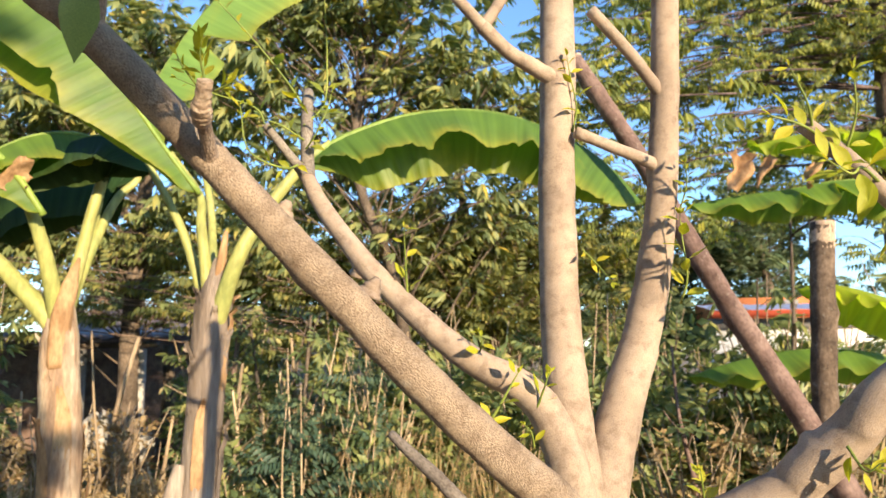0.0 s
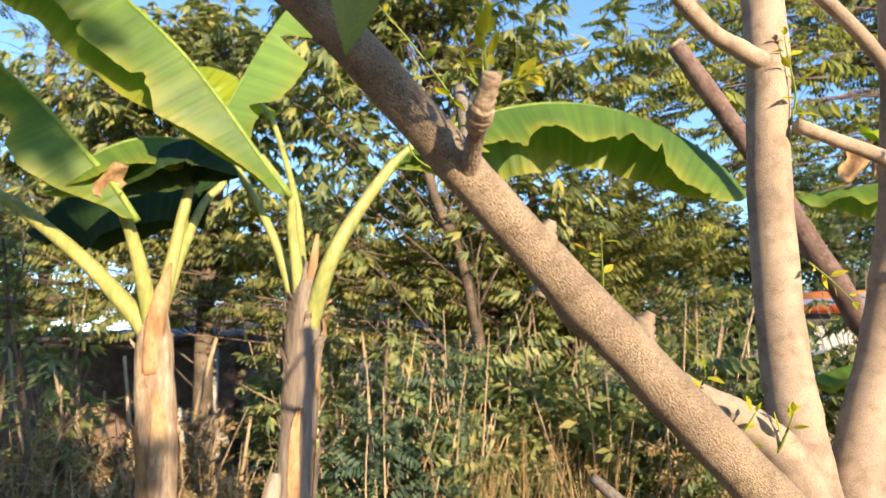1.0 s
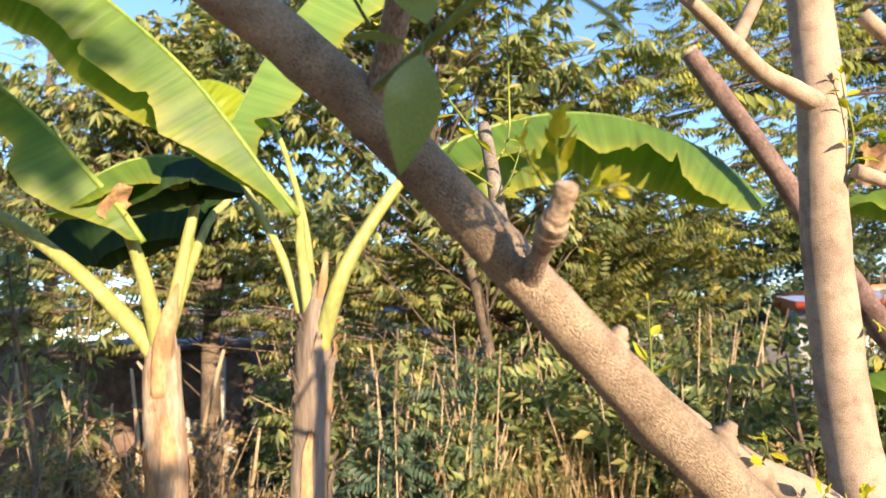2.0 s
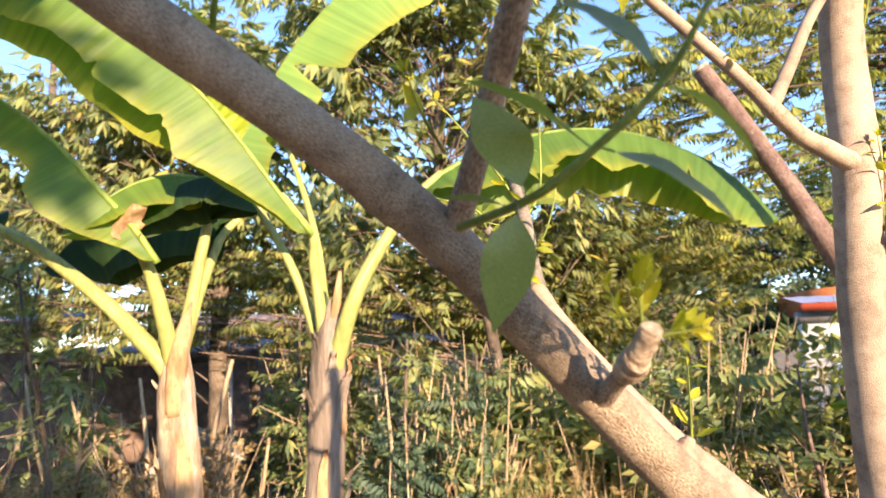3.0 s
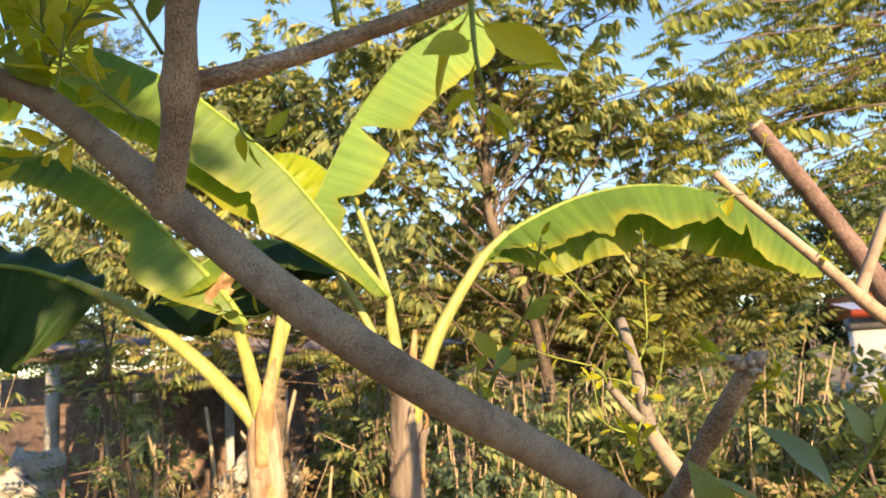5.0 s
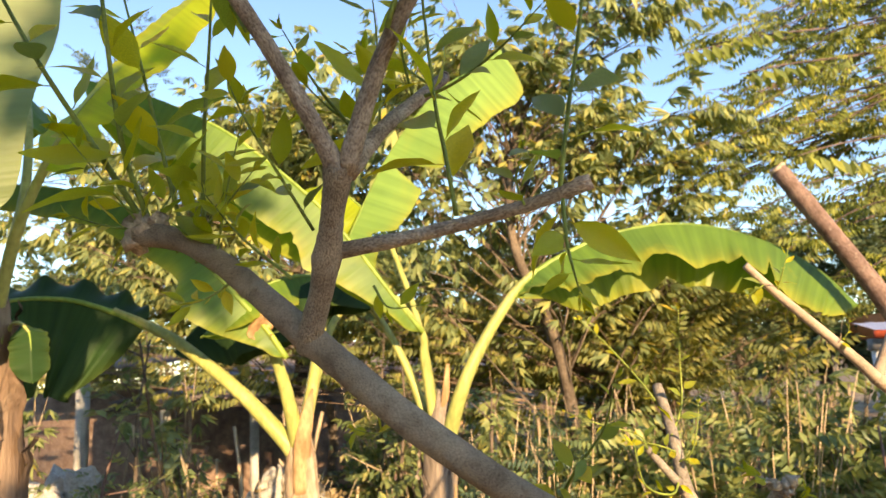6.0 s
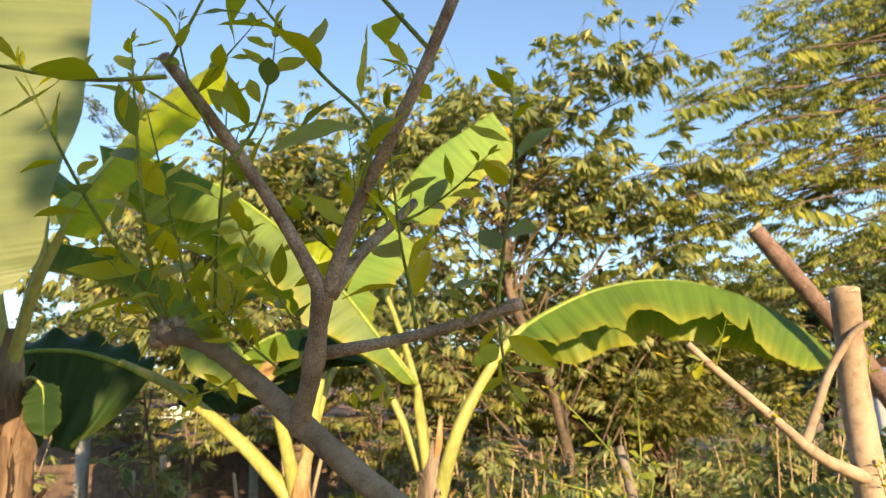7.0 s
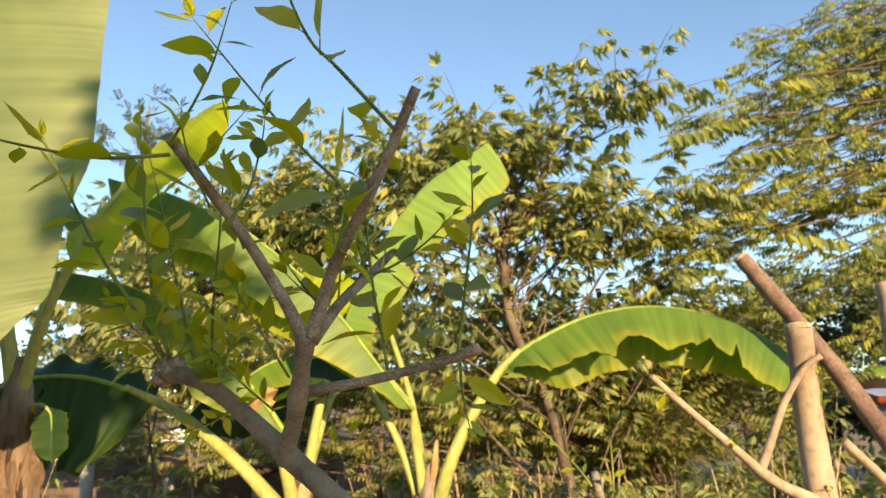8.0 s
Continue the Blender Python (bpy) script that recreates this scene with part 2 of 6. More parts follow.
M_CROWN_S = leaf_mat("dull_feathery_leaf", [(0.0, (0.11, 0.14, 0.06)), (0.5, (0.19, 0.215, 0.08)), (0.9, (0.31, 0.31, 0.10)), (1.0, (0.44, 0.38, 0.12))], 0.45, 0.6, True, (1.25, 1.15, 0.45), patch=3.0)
M_BROWNTWIG = bark_mat("brown_twigs", (0.13, 0.09, 0.07), (0.23, 0.165, 0.125), (0.33, 0.25, 0.19), 40.0, 0.004, 3.0)
M_SHRUB = leaf_mat("shrub_leaf", [(0.0, (0.09, 0.14, 0.07)), (0.45, (0.18, 0.235, 0.10)), (0.85, (0.31, 0.35, 0.13)), (0.97, (0.46, 0.40, 0.17)), (1.0, (0.52, 0.40, 0.22))], 0.38, 0.42, True, (1.1, 1.1, 0.6), patch=4.0)
M_TEAL = leaf_mat("blue_green_feathery_leaf", [(0.0, (0.045, 0.085, 0.06)), (0.7, (0.08, 0.13, 0.085)), (1.0, (0.16, 0.21, 0.11))], 0.3, 0.5, True, (1.1, 1.1, 0.6), patch=4.0)
M_FAR = leaf_mat("far_leaf", [(0.0, (0.07, 0.11, 0.06)), (1.0, (0.16, 0.20, 0.10))], 0.3, 0.6, True, (1.1, 1.1, 0.6), patch=2.0)


# ---- geometry helpers ----
def catmull(pts, n):
    """A smooth line through pts: n + 1 points."""
    p = [Vector(q) for q in pts]
    p = [p[0] * 2 - p[1]] + p + [p[-1] * 2 - p[-2]]
    out = []
    for i in range(n + 1):
        s = i / n * (len(p) - 3)
        k = min(int(s), len(p) - 4)
        f = s - k
        a, b, c, d = p[k:k + 4]
        out.append(0.5 * ((2 * b) + (c - a) * f + (2 * a - 5 * b + 4 * c - d) * f * f + (3 * b - a - 3 * c + d) * f ** 3))
    return out


def lerp_list(vals, f):
    s = f * (len(vals) - 1)
    k = min(int(s), len(vals) - 2)
    return vals[k] + (vals[k + 1] - vals[k]) * (s - k)


def tube(bm, pts, radii, n=24, sides=14, lump=0.06, seed=0.0, flat=1.0, blunt=True, knots=()):
    """A round limb along pts, with an uneven surface; knots: (place along, angle, height, width)."""
    line = catmull(pts, n)
    rings = []
    ref = None
    layer = bm.loops.layers.uv.verify()
    far, around = [0.0], 6.283 * max(radii)
    for i in range(n):
        far.append(far[-1] + (line[i + 1] - line[i]).length)
    for i, q in enumerate(line):
        t = (line[min(i + 1, n)] - line[max(i - 1, 0)]).normalized()
        if ref is None:
            ref = t.orthogonal().normalized()
        ref = (ref - t * ref.dot(t)).normalized()
        side = t.cross(ref)
        r = lerp_list(radii, i / n)
        ring = []
        for k in range(sides):
            a = 2 * math.pi * k / sides
            d = ref * math.cos(a) + side * math.sin(a) * flat
            rr = r * (1 + lump * noise.noise((q + d * r) * (0.35 / max(r, 0.003)) + Vector((seed, 0, seed))))
            rr *= 1 + 0.4 * lump * noise.noise((q + d * r) * (1.6 / max(r, 0.003)) + Vector((0, seed, 0)))
            for kn, ka, kh, kw in knots:
                da = math.atan2(math.sin(a - ka), math.cos(a - ka))
                rr += r * kh * math.exp(-((i / n - kn) / kw) ** 2 - (da / 0.6) ** 2)
            ring.append(bm.verts.new(q + d * rr))
        rings.append(ring)
    for i in range(n):
        for k in range(sides):
            f = bm.faces.new((rings[i][k], rings[i][(k + 1) % sides], rings[i + 1][(k + 1) % sides], rings[i + 1][k]))
            for lp, (a, b) in zip(f.loops, ((i, k), (i, k + 1), (i + 1, k + 1), (i + 1, k))):
                lp[layer].uv = (far[a], around * b / sides)
    for ring, q, sgn in ((rings[0], line[0], 1), (rings[-1], line[-1], -1)):
        mid = bm.verts.new(q + (line[1] - line[0] if sgn == 1 else line[-2] - line[-1]).normalized() * (0.0 if blunt else -0.6 * radii[-1]))
        for k in range(sides):
            bm.faces.new((ring[(k + 1) % sides], ring[k], mid) if sgn == 1 else (ring[k], ring[(k + 1) % sides], mid))
    return line


def mesh_of(name, bm, mat, smooth=True):
    me = bpy.data.meshes.new(name)
    bm.normal_update()
    bm.to_mesh(me)
    bm.free()
    for p in me.polygons:
        p.use_smooth = smooth
    me.materials.append(mat)
    return me


def thing(name, at, label, category, group="", kind=""):
    ob = new(name)
    ob.location = at
    ob.empty_display_size = 0.1
    return tagged(ob, label, category, group, kind)


def part(name, bm, mat, parent, label="", smooth=True, kind=""):
    """Links a bmesh, or a mesh, as one mesh under a thing or a part. Its coordinates are the world's."""
    me = bm if isinstance(bm, bpy.types.Mesh) else mesh_of(name, bm, mat, smooth)
    ob = new(name, me)
    ob.parent = parent
    if parent and parent.type == "EMPTY":
        ob.matrix_parent_inverse = Matrix.Translation(parent.location).inverted()
    return tagged(ob, label, "", "", kind)


def grid_faces(bm, rows, uvs=None):
    layer = bm.loops.layers.uv.verify() if uvs else None
    for i in range(len(rows) - 1):
        for k in range(len(rows[0]) - 1):
            quad = ((i, k), (i + 1, k), (i + 1, k + 1), (i, k + 1))
            f = bm.faces.new([rows[a][b] for a, b in quad])
            if layer:
                for lp, (a, b) in zip(f.loops, quad):
                    lp[layer].uv = uvs[a][b]


def ball(bm, at, r, seed=0.0, squash=1.0, lump=0.18, seg=10):
    res = bmesh.ops.create_icosphere(bm, subdivisions=2, radius=1.0)
    for v in res["verts"]:
        d = v.co.normalized()
        rr = r * (1 + lump * noise.noise(d * 1.7 + Vector((seed, seed, 0))) + 0.4 * lump * noise.noise(d * 5 + Vector((0, seed, 0))))
        v.co = Vector(at) + Vector((d.x, d.y, d.z * squash)) * rr


def box(bm, lo, hi, bevel=0.0, jitter=0.0):
    res = bmesh.ops.create_cube(bm, size=1.0)
    lo, hi = Vector(lo), Vector(hi)
    for v in res["verts"]:
        v.co = Vector([lo[i] + (v.co[i] + 0.5) * (hi[i] - lo[i]) for i in range(3)]) + Vector([random.uniform(-jitter, jitter) for _ in range(3)])
    if bevel:
        edges = list({e for v in res["verts"] for e in v.link_edges})
        bmesh.ops.bevel(bm, geom=edges, offset=bevel, segments=2, affect="EDGES")


# ---- small leaves of the lime tree: one unit long along x, facing z ----
def small_leaf_mesh(name, mat, width, fold, curl, twist, seed):
    bm = bmesh.new()
    rows = []
    n = 9
    for i in range(n + 1):
        u = i / n
        prof = math.sin(math.pi * u ** 0.82) ** 1.05 if 0 < u < 1 else 0.0
        w = width * 0.5 * max(prof, 0.012)
        zc = -curl * u * u
        row = []
        for v in (-1.0, -0.55, 0.0, 0.55, 1.0):
            yy = v * w
            zz = zc + fold * abs(yy) + 0.010 * math.sin(u * 15 + seed + v) * abs(v) + twist * yy * u
            row.append(bm.verts.new((0.10 + 0.9 * u, yy, zz)))
        rows.append(row)
    grid_faces(bm, rows)
    stalk = [bm.verts.new(c) for c in ((0, -0.009, 0), (0, 0.009, 0), (0, 0, 0.014), (0.11, -0.009, 0), (0.11, 0.009, 0), (0.11, 0, 0.012))]
    for a, b in ((0, 1), (1, 2), (2, 0)):
        bm.faces.new((stalk[a], stalk[b], stalk[b + 3], stalk[a + 3]))
    return mesh_of(name, bm, mat)


LEAF_MESHES = [small_leaf_mesh("leaf", M_LEAF, w, f, c, t, s) for w, f, c, t, s in (
    (0.38, 0.3, 0.14, 0.2, 0.3), (0.42, 0.15, 0.26, -0.3, 1.9), (0.34, 0.4, 0.08, 0.5, 4.0), (0.38, 0.1, 0.4, 0.3, 5.2), (0.44, 0.3, -0.14, -0.4, 2.7))]
OLD_SHADED_MESHES = [small_leaf_mesh("leaf", M_LEAF_D, w, f, c, t, s) for w, f, c, t, s in ((0.40, 0.25, 0.16, 0.2, 0.9), (0.44, 0.15, 0.3, -0.3, 2.9), (0.36, 0.4, 0.1, 0.5, 5.0))]
YOUNG_MESHES = [small_leaf_mesh("leaf", M_YOUNG, w, f, c, t, s) for w, f, c, t, s in (
    (0.36, 0.35, 0.10, 0.2, 0.3), (0.40, 0.2, -0.15, -0.3, 1.9), (0.30, 0.5, 0.2, 0.4, 4.0))]


def put_leaf(parent, at, way, face, size, young=False, width=1.0, rng=random, old=False):
    x = Vector(way).normalized()
    z = Vector(face)
    z = (z - x * z.dot(x))
    z = z.normalized() if z.length > 1e-4 else x.orthogonal().normalized()
    y = z.cross(x)
    ob = new("leaf", rng.choice(OLD_SHADED_MESHES if old else YOUNG_MESHES if young else LEAF_MESHES))
    ob.parent = parent
    rot = Matrix((x, y, z)).transposed().to_4x4()
    ob.matrix_basis = Matrix.Translation(at) @ rot @ Matrix.Diagonal((size, size * width, size, 1))
    return ob


def shoot(parent, pts, r, count, size, seed, young=0.3, start=0.12, open_angle=58, label="", mat=None, up=0.5, tip=3):
    """A green shoot with leaves set spirally round it, smaller towards the tip."""
    rng = random.Random(seed)
    bm = bmesh.new()
    line = tube(bm, pts, [r, r * 0.85, r * 0.6, r * 0.3], 18, 8, 0.05, seed, blunt=False)
    ob = part("shoot", bm, mat or M_SHOOT, parent, label)
    n = len(line) - 1
    turn = rng.uniform(0, 6.28)
    for i in range(count):
        f = start + (1 - start) * (i + rng.uniform(-0.25, 0.25)) / max(count - 1, 1)
        f = min(max(f, 0.02), 0.99)
        k = min(int(f * n), n - 1)
        q = line[k].lerp(line[k + 1], f * n - k)
        t = (line[k + 1] - line[k]).normalized()
        turn += 2.4 + rng.uniform(-0.4, 0.4)
        ref = t.orthogonal().normalized()
        rad = ref * math.cos(turn) + t.cross(ref) * math.sin(turn)
        a = radians(open_angle + rng.uniform(-18, 18))
        way = t * math.cos(a) + rad * math.sin(a) + Vector((0, 0, rng.uniform(-0.25, 0.15)))
        face = Vector((rng.uniform(-0.6, 0.6), rng.uniform(-1.3, 0.1), up + rng.uniform(-0.2, 0.5))) + t * 0.5
        s = size * (1.1 - 0.48 * f) * rng.uniform(0.7, 1.2)
        fresh = rng.random() < young + 0.5 * max(0, f - 0.6)
        put_leaf(ob, q + rad * r * 0.6, way, face, s, fresh, rng.uniform(0.82, 1.18), rng, not fresh and rng.random() < 0.25)
    t = (line[-1] - line[-2]).normalized()
    for i in range(tip):
        way = t + Vector([rng.uniform(-0.55, 0.55) for _ in range(3)])
        put_leaf(ob, line[-1], way, (rng.uniform(-1, 1), -0.6, 0.4), size * rng.uniform(0.22, 0.4), True, 0.8, rng)
    return ob


# ---- ground ----
bm = bmesh.new()
NG = 90
vs = []
for i in range(NG + 1):
    row = []
    for k in range(NG + 1):
        sx, sy = 2 * i / NG - 1, 2 * k / NG - 1
        x, y = 12 * sx + 700 * sx ** 7, 8 + 14 * sy + 700 * sy ** 7
        z = 0.07 * noise.noise((x * 0.5, y * 0.5, 3)) + 0.02 * noise.noise((x * 2.3, y * 2.3, 0)) if abs(x) < 30 and abs(y) < 40 else 0
        row.append(bm.verts.new((x, y, z)))
    vs.append(row)
grid_faces(bm, vs)
ground = new("ground", mesh_of("ground", bm, M_SOIL))
tagged(ground, "bare dry brown soil under the trees", "ground", "", "structure")

# ---- lime tree close to the camera ----
lime = thing("lime_tree", (0.2, 1.22, 0), "hard-pruned lime tree with pale beige bark and fresh green shoots", "tree")


def limb(name, pts, radii, n=30, sides=18, seed=1.0, mat=None, label="", knots=(), parent=None, lump=0.07):
    bm = bmesh.new()
    tube(bm, pts, radii, n, sides, lump, seed, knots=knots)
    return part(name, bm, mat or M_BARK, parent or lime, label)


def cut_end(parent, at, way, r, seed=0.0):
    """The sawn end of a limb: a slightly domed disc of bare wood with a rim."""
    w = Vector(way).normalized()
    u = w.orthogonal().normalized()
    v = w.cross(u)
    bm = bmesh.new()
    rows = []
    for rr, h in ((1.03, -0.25), (1.04, 0.06), (0.9, 0.16), (0.45, 0.2)):
        rows.append([bm.verts.new(Vector(at) + (u * math.cos(a) + v * math.sin(a)) * r * rr * (1 + 0.06 * math.sin(3 * a + seed)) + w * r * (h + 0.06 * math.sin(2 * a + seed)))
                     for a in [2 * math.pi * k / 14 for k in range(14)]])
    for i in range(3):
        for k in range(14):
            bm.faces.new((rows[i][k], rows[i][(k + 1) % 14], rows[i + 1][(k + 1) % 14], rows[i + 1][k]))
    bm.faces.new(rows[3])
    return part("cut_end", bm, M_CUT, parent, "bare sawn wood end")


trunk = limb("trunk", [(0.24, 1.24, -0.05), (0.22, 1.23, 0.3), (0.19, 1.22, 0.8), (0.185, 1.215, 1.15), (0.1876, 1.215, 1.4)], [0.09, 0.065, 0.058, 0.06, 0.048], 30, 20, 2.0)
# the long limb that leans to the left, towards the camera
LIMB_A = [(0.205, 1.16, 1.31), (0.165, 1.09, 1.4), (0.125, 1.028, 1.475), (0.05, 0.976, 1.547), (-0.02, 0.94, 1.617), (-0.08, 0.918, 1.682), (-0.13, 0.9, 1.735), (-0.18, 0.879, 1.791), (-0.23, 0.853, 1.847), (-0.28, 0.826, 1.901), (-0.33, 0.799, 1.945), (-0.38, 0.769, 1.981), (-0.43, 0.737, 2.016), (-0.48, 0.712, 2.054), (-0.53, 0.7, 2.093), (-0.58, 0.696, 2.136), (-0.627, 0.692, 2.178), (-0.682, 0.689, 2.229), (-0.713, 0.688, 2.255), (-0.753, 0.686, 2.28), (-0.797, 0.685, 2.290)]
limb_a = limb("limb", LIMB_A, [0.034, 0.028, 0.0235, 0.0210, 0.0192, 0.0179, 0.0170, 0.0161, 0.0155, 0.0151, 0.0147, 0.0146, 0.0145, 0.0145, 0.0145, 0.0145, 0.0146, 0.0120, 0.0113, 0.0113, 0.0122], 120, 24, 3.1, M_BARK_OLD,
              knots=((0.28, 2.2, 0.3, 0.010), (0.34, 4.4, 0.25, 0.008), (0.23, 1.6, 0.4, 0.008), (0.48, 3.0, 0.2, 0.01), (0.56, 1.0, 0.2, 0.008), (0.91, 1.0, 0.2, 0.01), (0.96, 4.0, 0.2, 0.01)))
# the limb behind it
LIMB_B = [(0.18, 1.205, 1.4), (0.147, 1.2, 1.533), (0.11, 1.21, 1.589), (0.038, 1.22, 1.631), (-0.029, 1.24, 1.688), (-0.102, 1.27, 1.763), (-0.176, 1.32, 1.862), (-0.207, 1.3405, 1.9228)]
limb_b = limb("limb", LIMB_B, [0.029, 0.025, 0.022, 0.0188, 0.0170, 0.0152, 0.0132, 0.011], 50, 20, 5.3, knots=((0.72, 2.0, 0.5, 0.015),))
limb("branch", [(-0.2019, 1.3358, 1.9112), (-0.2059, 1.3514, 1.9448), (-0.2113, 1.3718, 2.0108), (-0.221, 1.427, 2.087)], [0.0125, 0.011, 0.010, 0.0095], 20, 12, 6.0, M_GREYBARK, parent=limb_b)
limb("branch", [(-0.205, 1.3366, 1.9151), (-0.2247, 1.3311, 1.9403), (-0.263, 1.308, 1.989)], [0.010, 0.0075, 0.006], 14, 12, 6.6, M_GREYBARK, parent=limb_b)
# upright stems
LIMB_C = [(0.1779, 1.215, 1.39), (0.172, 1.245, 1.556), (0.17, 1.265, 1.656), (0.172, 1.275, 1.801), (0.1763, 1.2733, 1.9446), (0.1803, 1.262, 2.0449), (0.1849, 1.2718, 2.1728), (0.187, 1.241, 2.3561)]
limb_c = limb("stem", LIMB_C, [0.036, 0.031, 0.0285, 0.027, 0.0262, 0.0262, 0.0250, 0.0240], 60, 22, 7.7, knots=((0.47, 4.0, 0.12, 0.01), (0.66, 0.5, 0.2, 0.015)))
cut_end(limb_c, LIMB_C[-1], (0, -0.1, 1), 0.0235, 1.0)
LIMB_D = [(0.1871, 1.22, 1.39), (0.246, 1.265, 1.553), (0.287, 1.28, 1.661), (0.314, 1.28, 1.775), (0.327, 1.27, 1.873), (0.3368, 1.2638, 2.008), (0.3456, 1.2577, 2.1647), (0.3622, 1.2508, 2.4241)]
limb_d = limb("stem", LIMB_D, [0.036, 0.030, 0.027, 0.024, 0.0215, 0.0205, 0.0195, 0.018], 60, 22, 9.2, knots=((0.6, 2.0, 0.2, 0.012),))
cut_end(limb_d, LIMB_D[-1], (0, 0, 1), 0.0178, 1.0)
LIMB_E = [(0.22, 1.2, 1.334), (0.271, 1.175, 1.396), (0.389, 1.125, 1.469), (0.414, 1.105, 1.499), (0.449, 1.08, 1.539), (0.478, 1.05, 1.586), (0.567, 1.03, 1.658)]
limb_e = limb("limb", LIMB_E, [0.033, 0.030, 0.0275, 0.0265, 0.0260, 0.0250, 0.022], 44, 20, 11.2, knots=((0.58, 1.8, 0.3, 0.02), (0.74, 4.0, 0.2, 0.015)))
cut_end(limb_e, LIMB_E[-1], (0.3, -0.3, 0.6), 0.0205, 1.0)
# thinner branches of the stems
c_tw = limb("branch", [(0.1752, 1.2515, 2.0297), (0.1352, 1.2385, 2.0492), (0.1053, 1.2307, 2.0655), (0.065, 1.208, 2.095)], [0.013, 0.0115, 0.0105, 0.0105], 18, 12, 3.0, parent=limb_c)
limb("branch", [(0.07, 1.2101, 2.0901), (0.0339, 1.1995, 2.1283), (-0.0276, 1.1902, 2.1898), (-0.0678, 1.1882, 2.2324), (-0.1039, 1.1835, 2.2729)], [0.0095, 0.008, 0.0072, 0.0065, 0.006], 24, 10, 4.0, parent=limb_c)
limb("branch", [(0.067, 1.209, 2.092), (0.0969, 1.2213, 2.1428), (0.1364, 1.2332, 2.214), (0.1785, 1.2243, 2.2725), (0.2092, 1.2179, 2.2932)], [0.009, 0.008, 0.0072, 0.0066, 0.006], 20, 10, 5.0, parent=limb_c)
limb("branch", [(0.3212, 1.2681, 1.8981), (0.3046, 1.2582, 1.9072), (0.2484, 1.2507, 1.9291), (0.1983, 1.2421, 1.9478)], [0.010, 0.0095, 0.0085, 0.0085], 16, 12, 6.0, parent=limb_d)
limb("branch", [(0.336, 1.2617, 1.9995), (0.3216, 1.2539, 2.0174), (0.2844, 1.249, 2.0696), (0.2307, 1.2485, 2.1365)], [0.011, 0.0095, 0.0085, 0.009], 16, 12, 7.0, parent=limb_d)
r_tw = limb("branch", [(0.616, 0.93, 1.684), (0.566, 1, 1.747), (0.522, 1.05, 1.789), (0.4845, 1.0801, 1.8559), (0.446, 1.1, 1.907)], [0.014, 0.0125, 0.011, 0.0105, 0.0108], 20, 12, 8.0)
limb("branch", [(0.5543, 1.035, 1.6439), (0.5956, 0.985, 1.6718), (0.6263, 0.925, 1.676)], [0.018, 0.016, 0.014], 12, 12, 8.5)
limb("branch", [(0.037, 1.2, 1.437), (-0.0038, 1.2101, 1.4787), (-0.0389, 1.225, 1.5079), (-0.069, 1.24, 1.534)], [0.010, 0.009, 0.008, 0.006], 16, 10, 9.0, M_GREYBARK, "dead grey twig")
limb("branch", [(0.1773, 1.215, 1.3601), (0.0997, 1.2, 1.3977), (0.037, 1.2, 1.437)], [0.012, 0.011, 0.010], 12, 10, 9.5, M_GREYBARK)

# stubs and knobs on the leaning limb
stub1 = limb("stub", [(-0.195, 0.873, 1.803), (-0.190, 0.853, 1.810), (-0.186, 0.832, 1.819), (-0.182, 0.812, 1.826)], [0.0105, 0.0066, 0.0058, 0.0058], 16, 14, 2.2, M_TWIG_BARK, parent=limb_a)
collar = limb("collar", [(-0.1855, 0.820, 1.8225), (-0.183, 0.812, 1.826), (-0.180, 0.804, 1.830)], [0.0068, 0.0086, 0.0078], 12, 16, 5.1, M_CUT, "swollen callus round a pruned end", lump=0.22, parent=limb_a)
limb("stump", [(-0.1815, 0.808, 1.829), (-0.178, 0.801, 1.836), (-0.1745, 0.794, 1.845)], [0.0072, 0.0064, 0.0060], 10, 14, 6.1, M_CUT, lump=0.16, parent=limb_a)
cut_end(limb_a, (-0.1743, 0.7937, 1.8453), (0.3, -0.6, 0.8), 0.0058, 1.5)
stub2 = limb("stub", [(-0.283, 0.832, 1.888), (-0.276, 0.822, 1.904), (-0.256, 0.786, 1.949), (-0.240, 0.748, 1.990), (-0.224, 0.712, 2.028)], [0.0105, 0.0082, 0.0072, 0.0076, 0.0068], 26, 14, 3.3, M_TWIG_BARK,
             parent=limb_a, knots=((0.72, 0.0, 0.35, 0.02), (0.72, 3.0, 0.35, 0.02)))
bm = bmesh.new()
for dx, dy, dz, rr in ((0, 0, 0, 0.0078), (-0.008, -0.003, 0.002, 0.0052), (0.005, -0.003, 0.005, 0.0055), (-0.014, -0.003, 0.004, 0.0040), (-0.019, -0.002, 0.007, 0.0028), (0.001, -0.006, -0.004, 0.004)):
    ball(bm, (-0.223 + dx, 0.711 + dy, 2.032 + dz), rr, rr * 900, 0.9, 1.1)
part("knob", bm, M_CUT, limb_a, "knobbly pale callus at a pruned end")
for at, way, rr in (((-0.128, 0.895, 1.786), (0.45, -0.25, 0.85), 0.0062), ((-0.052, 0.937, 1.720), (0.5, -0.25, 0.85), 0.0062), ((-0.1081, 1.262, 1.783), (0.2, -0.6, 1), 0.007)):
    limb("stub", [Vector(at) - Vector(way) * 0.028, Vector(at) - Vector(way) * 0.019, Vector(at) - Vector(way) * 0.012], [rr * 2.2, rr * 1.1, rr * 0.6], 10, 12, rr * 300, lump=0.3, parent=limb_a if at[1] < 1.1 else limb_b)

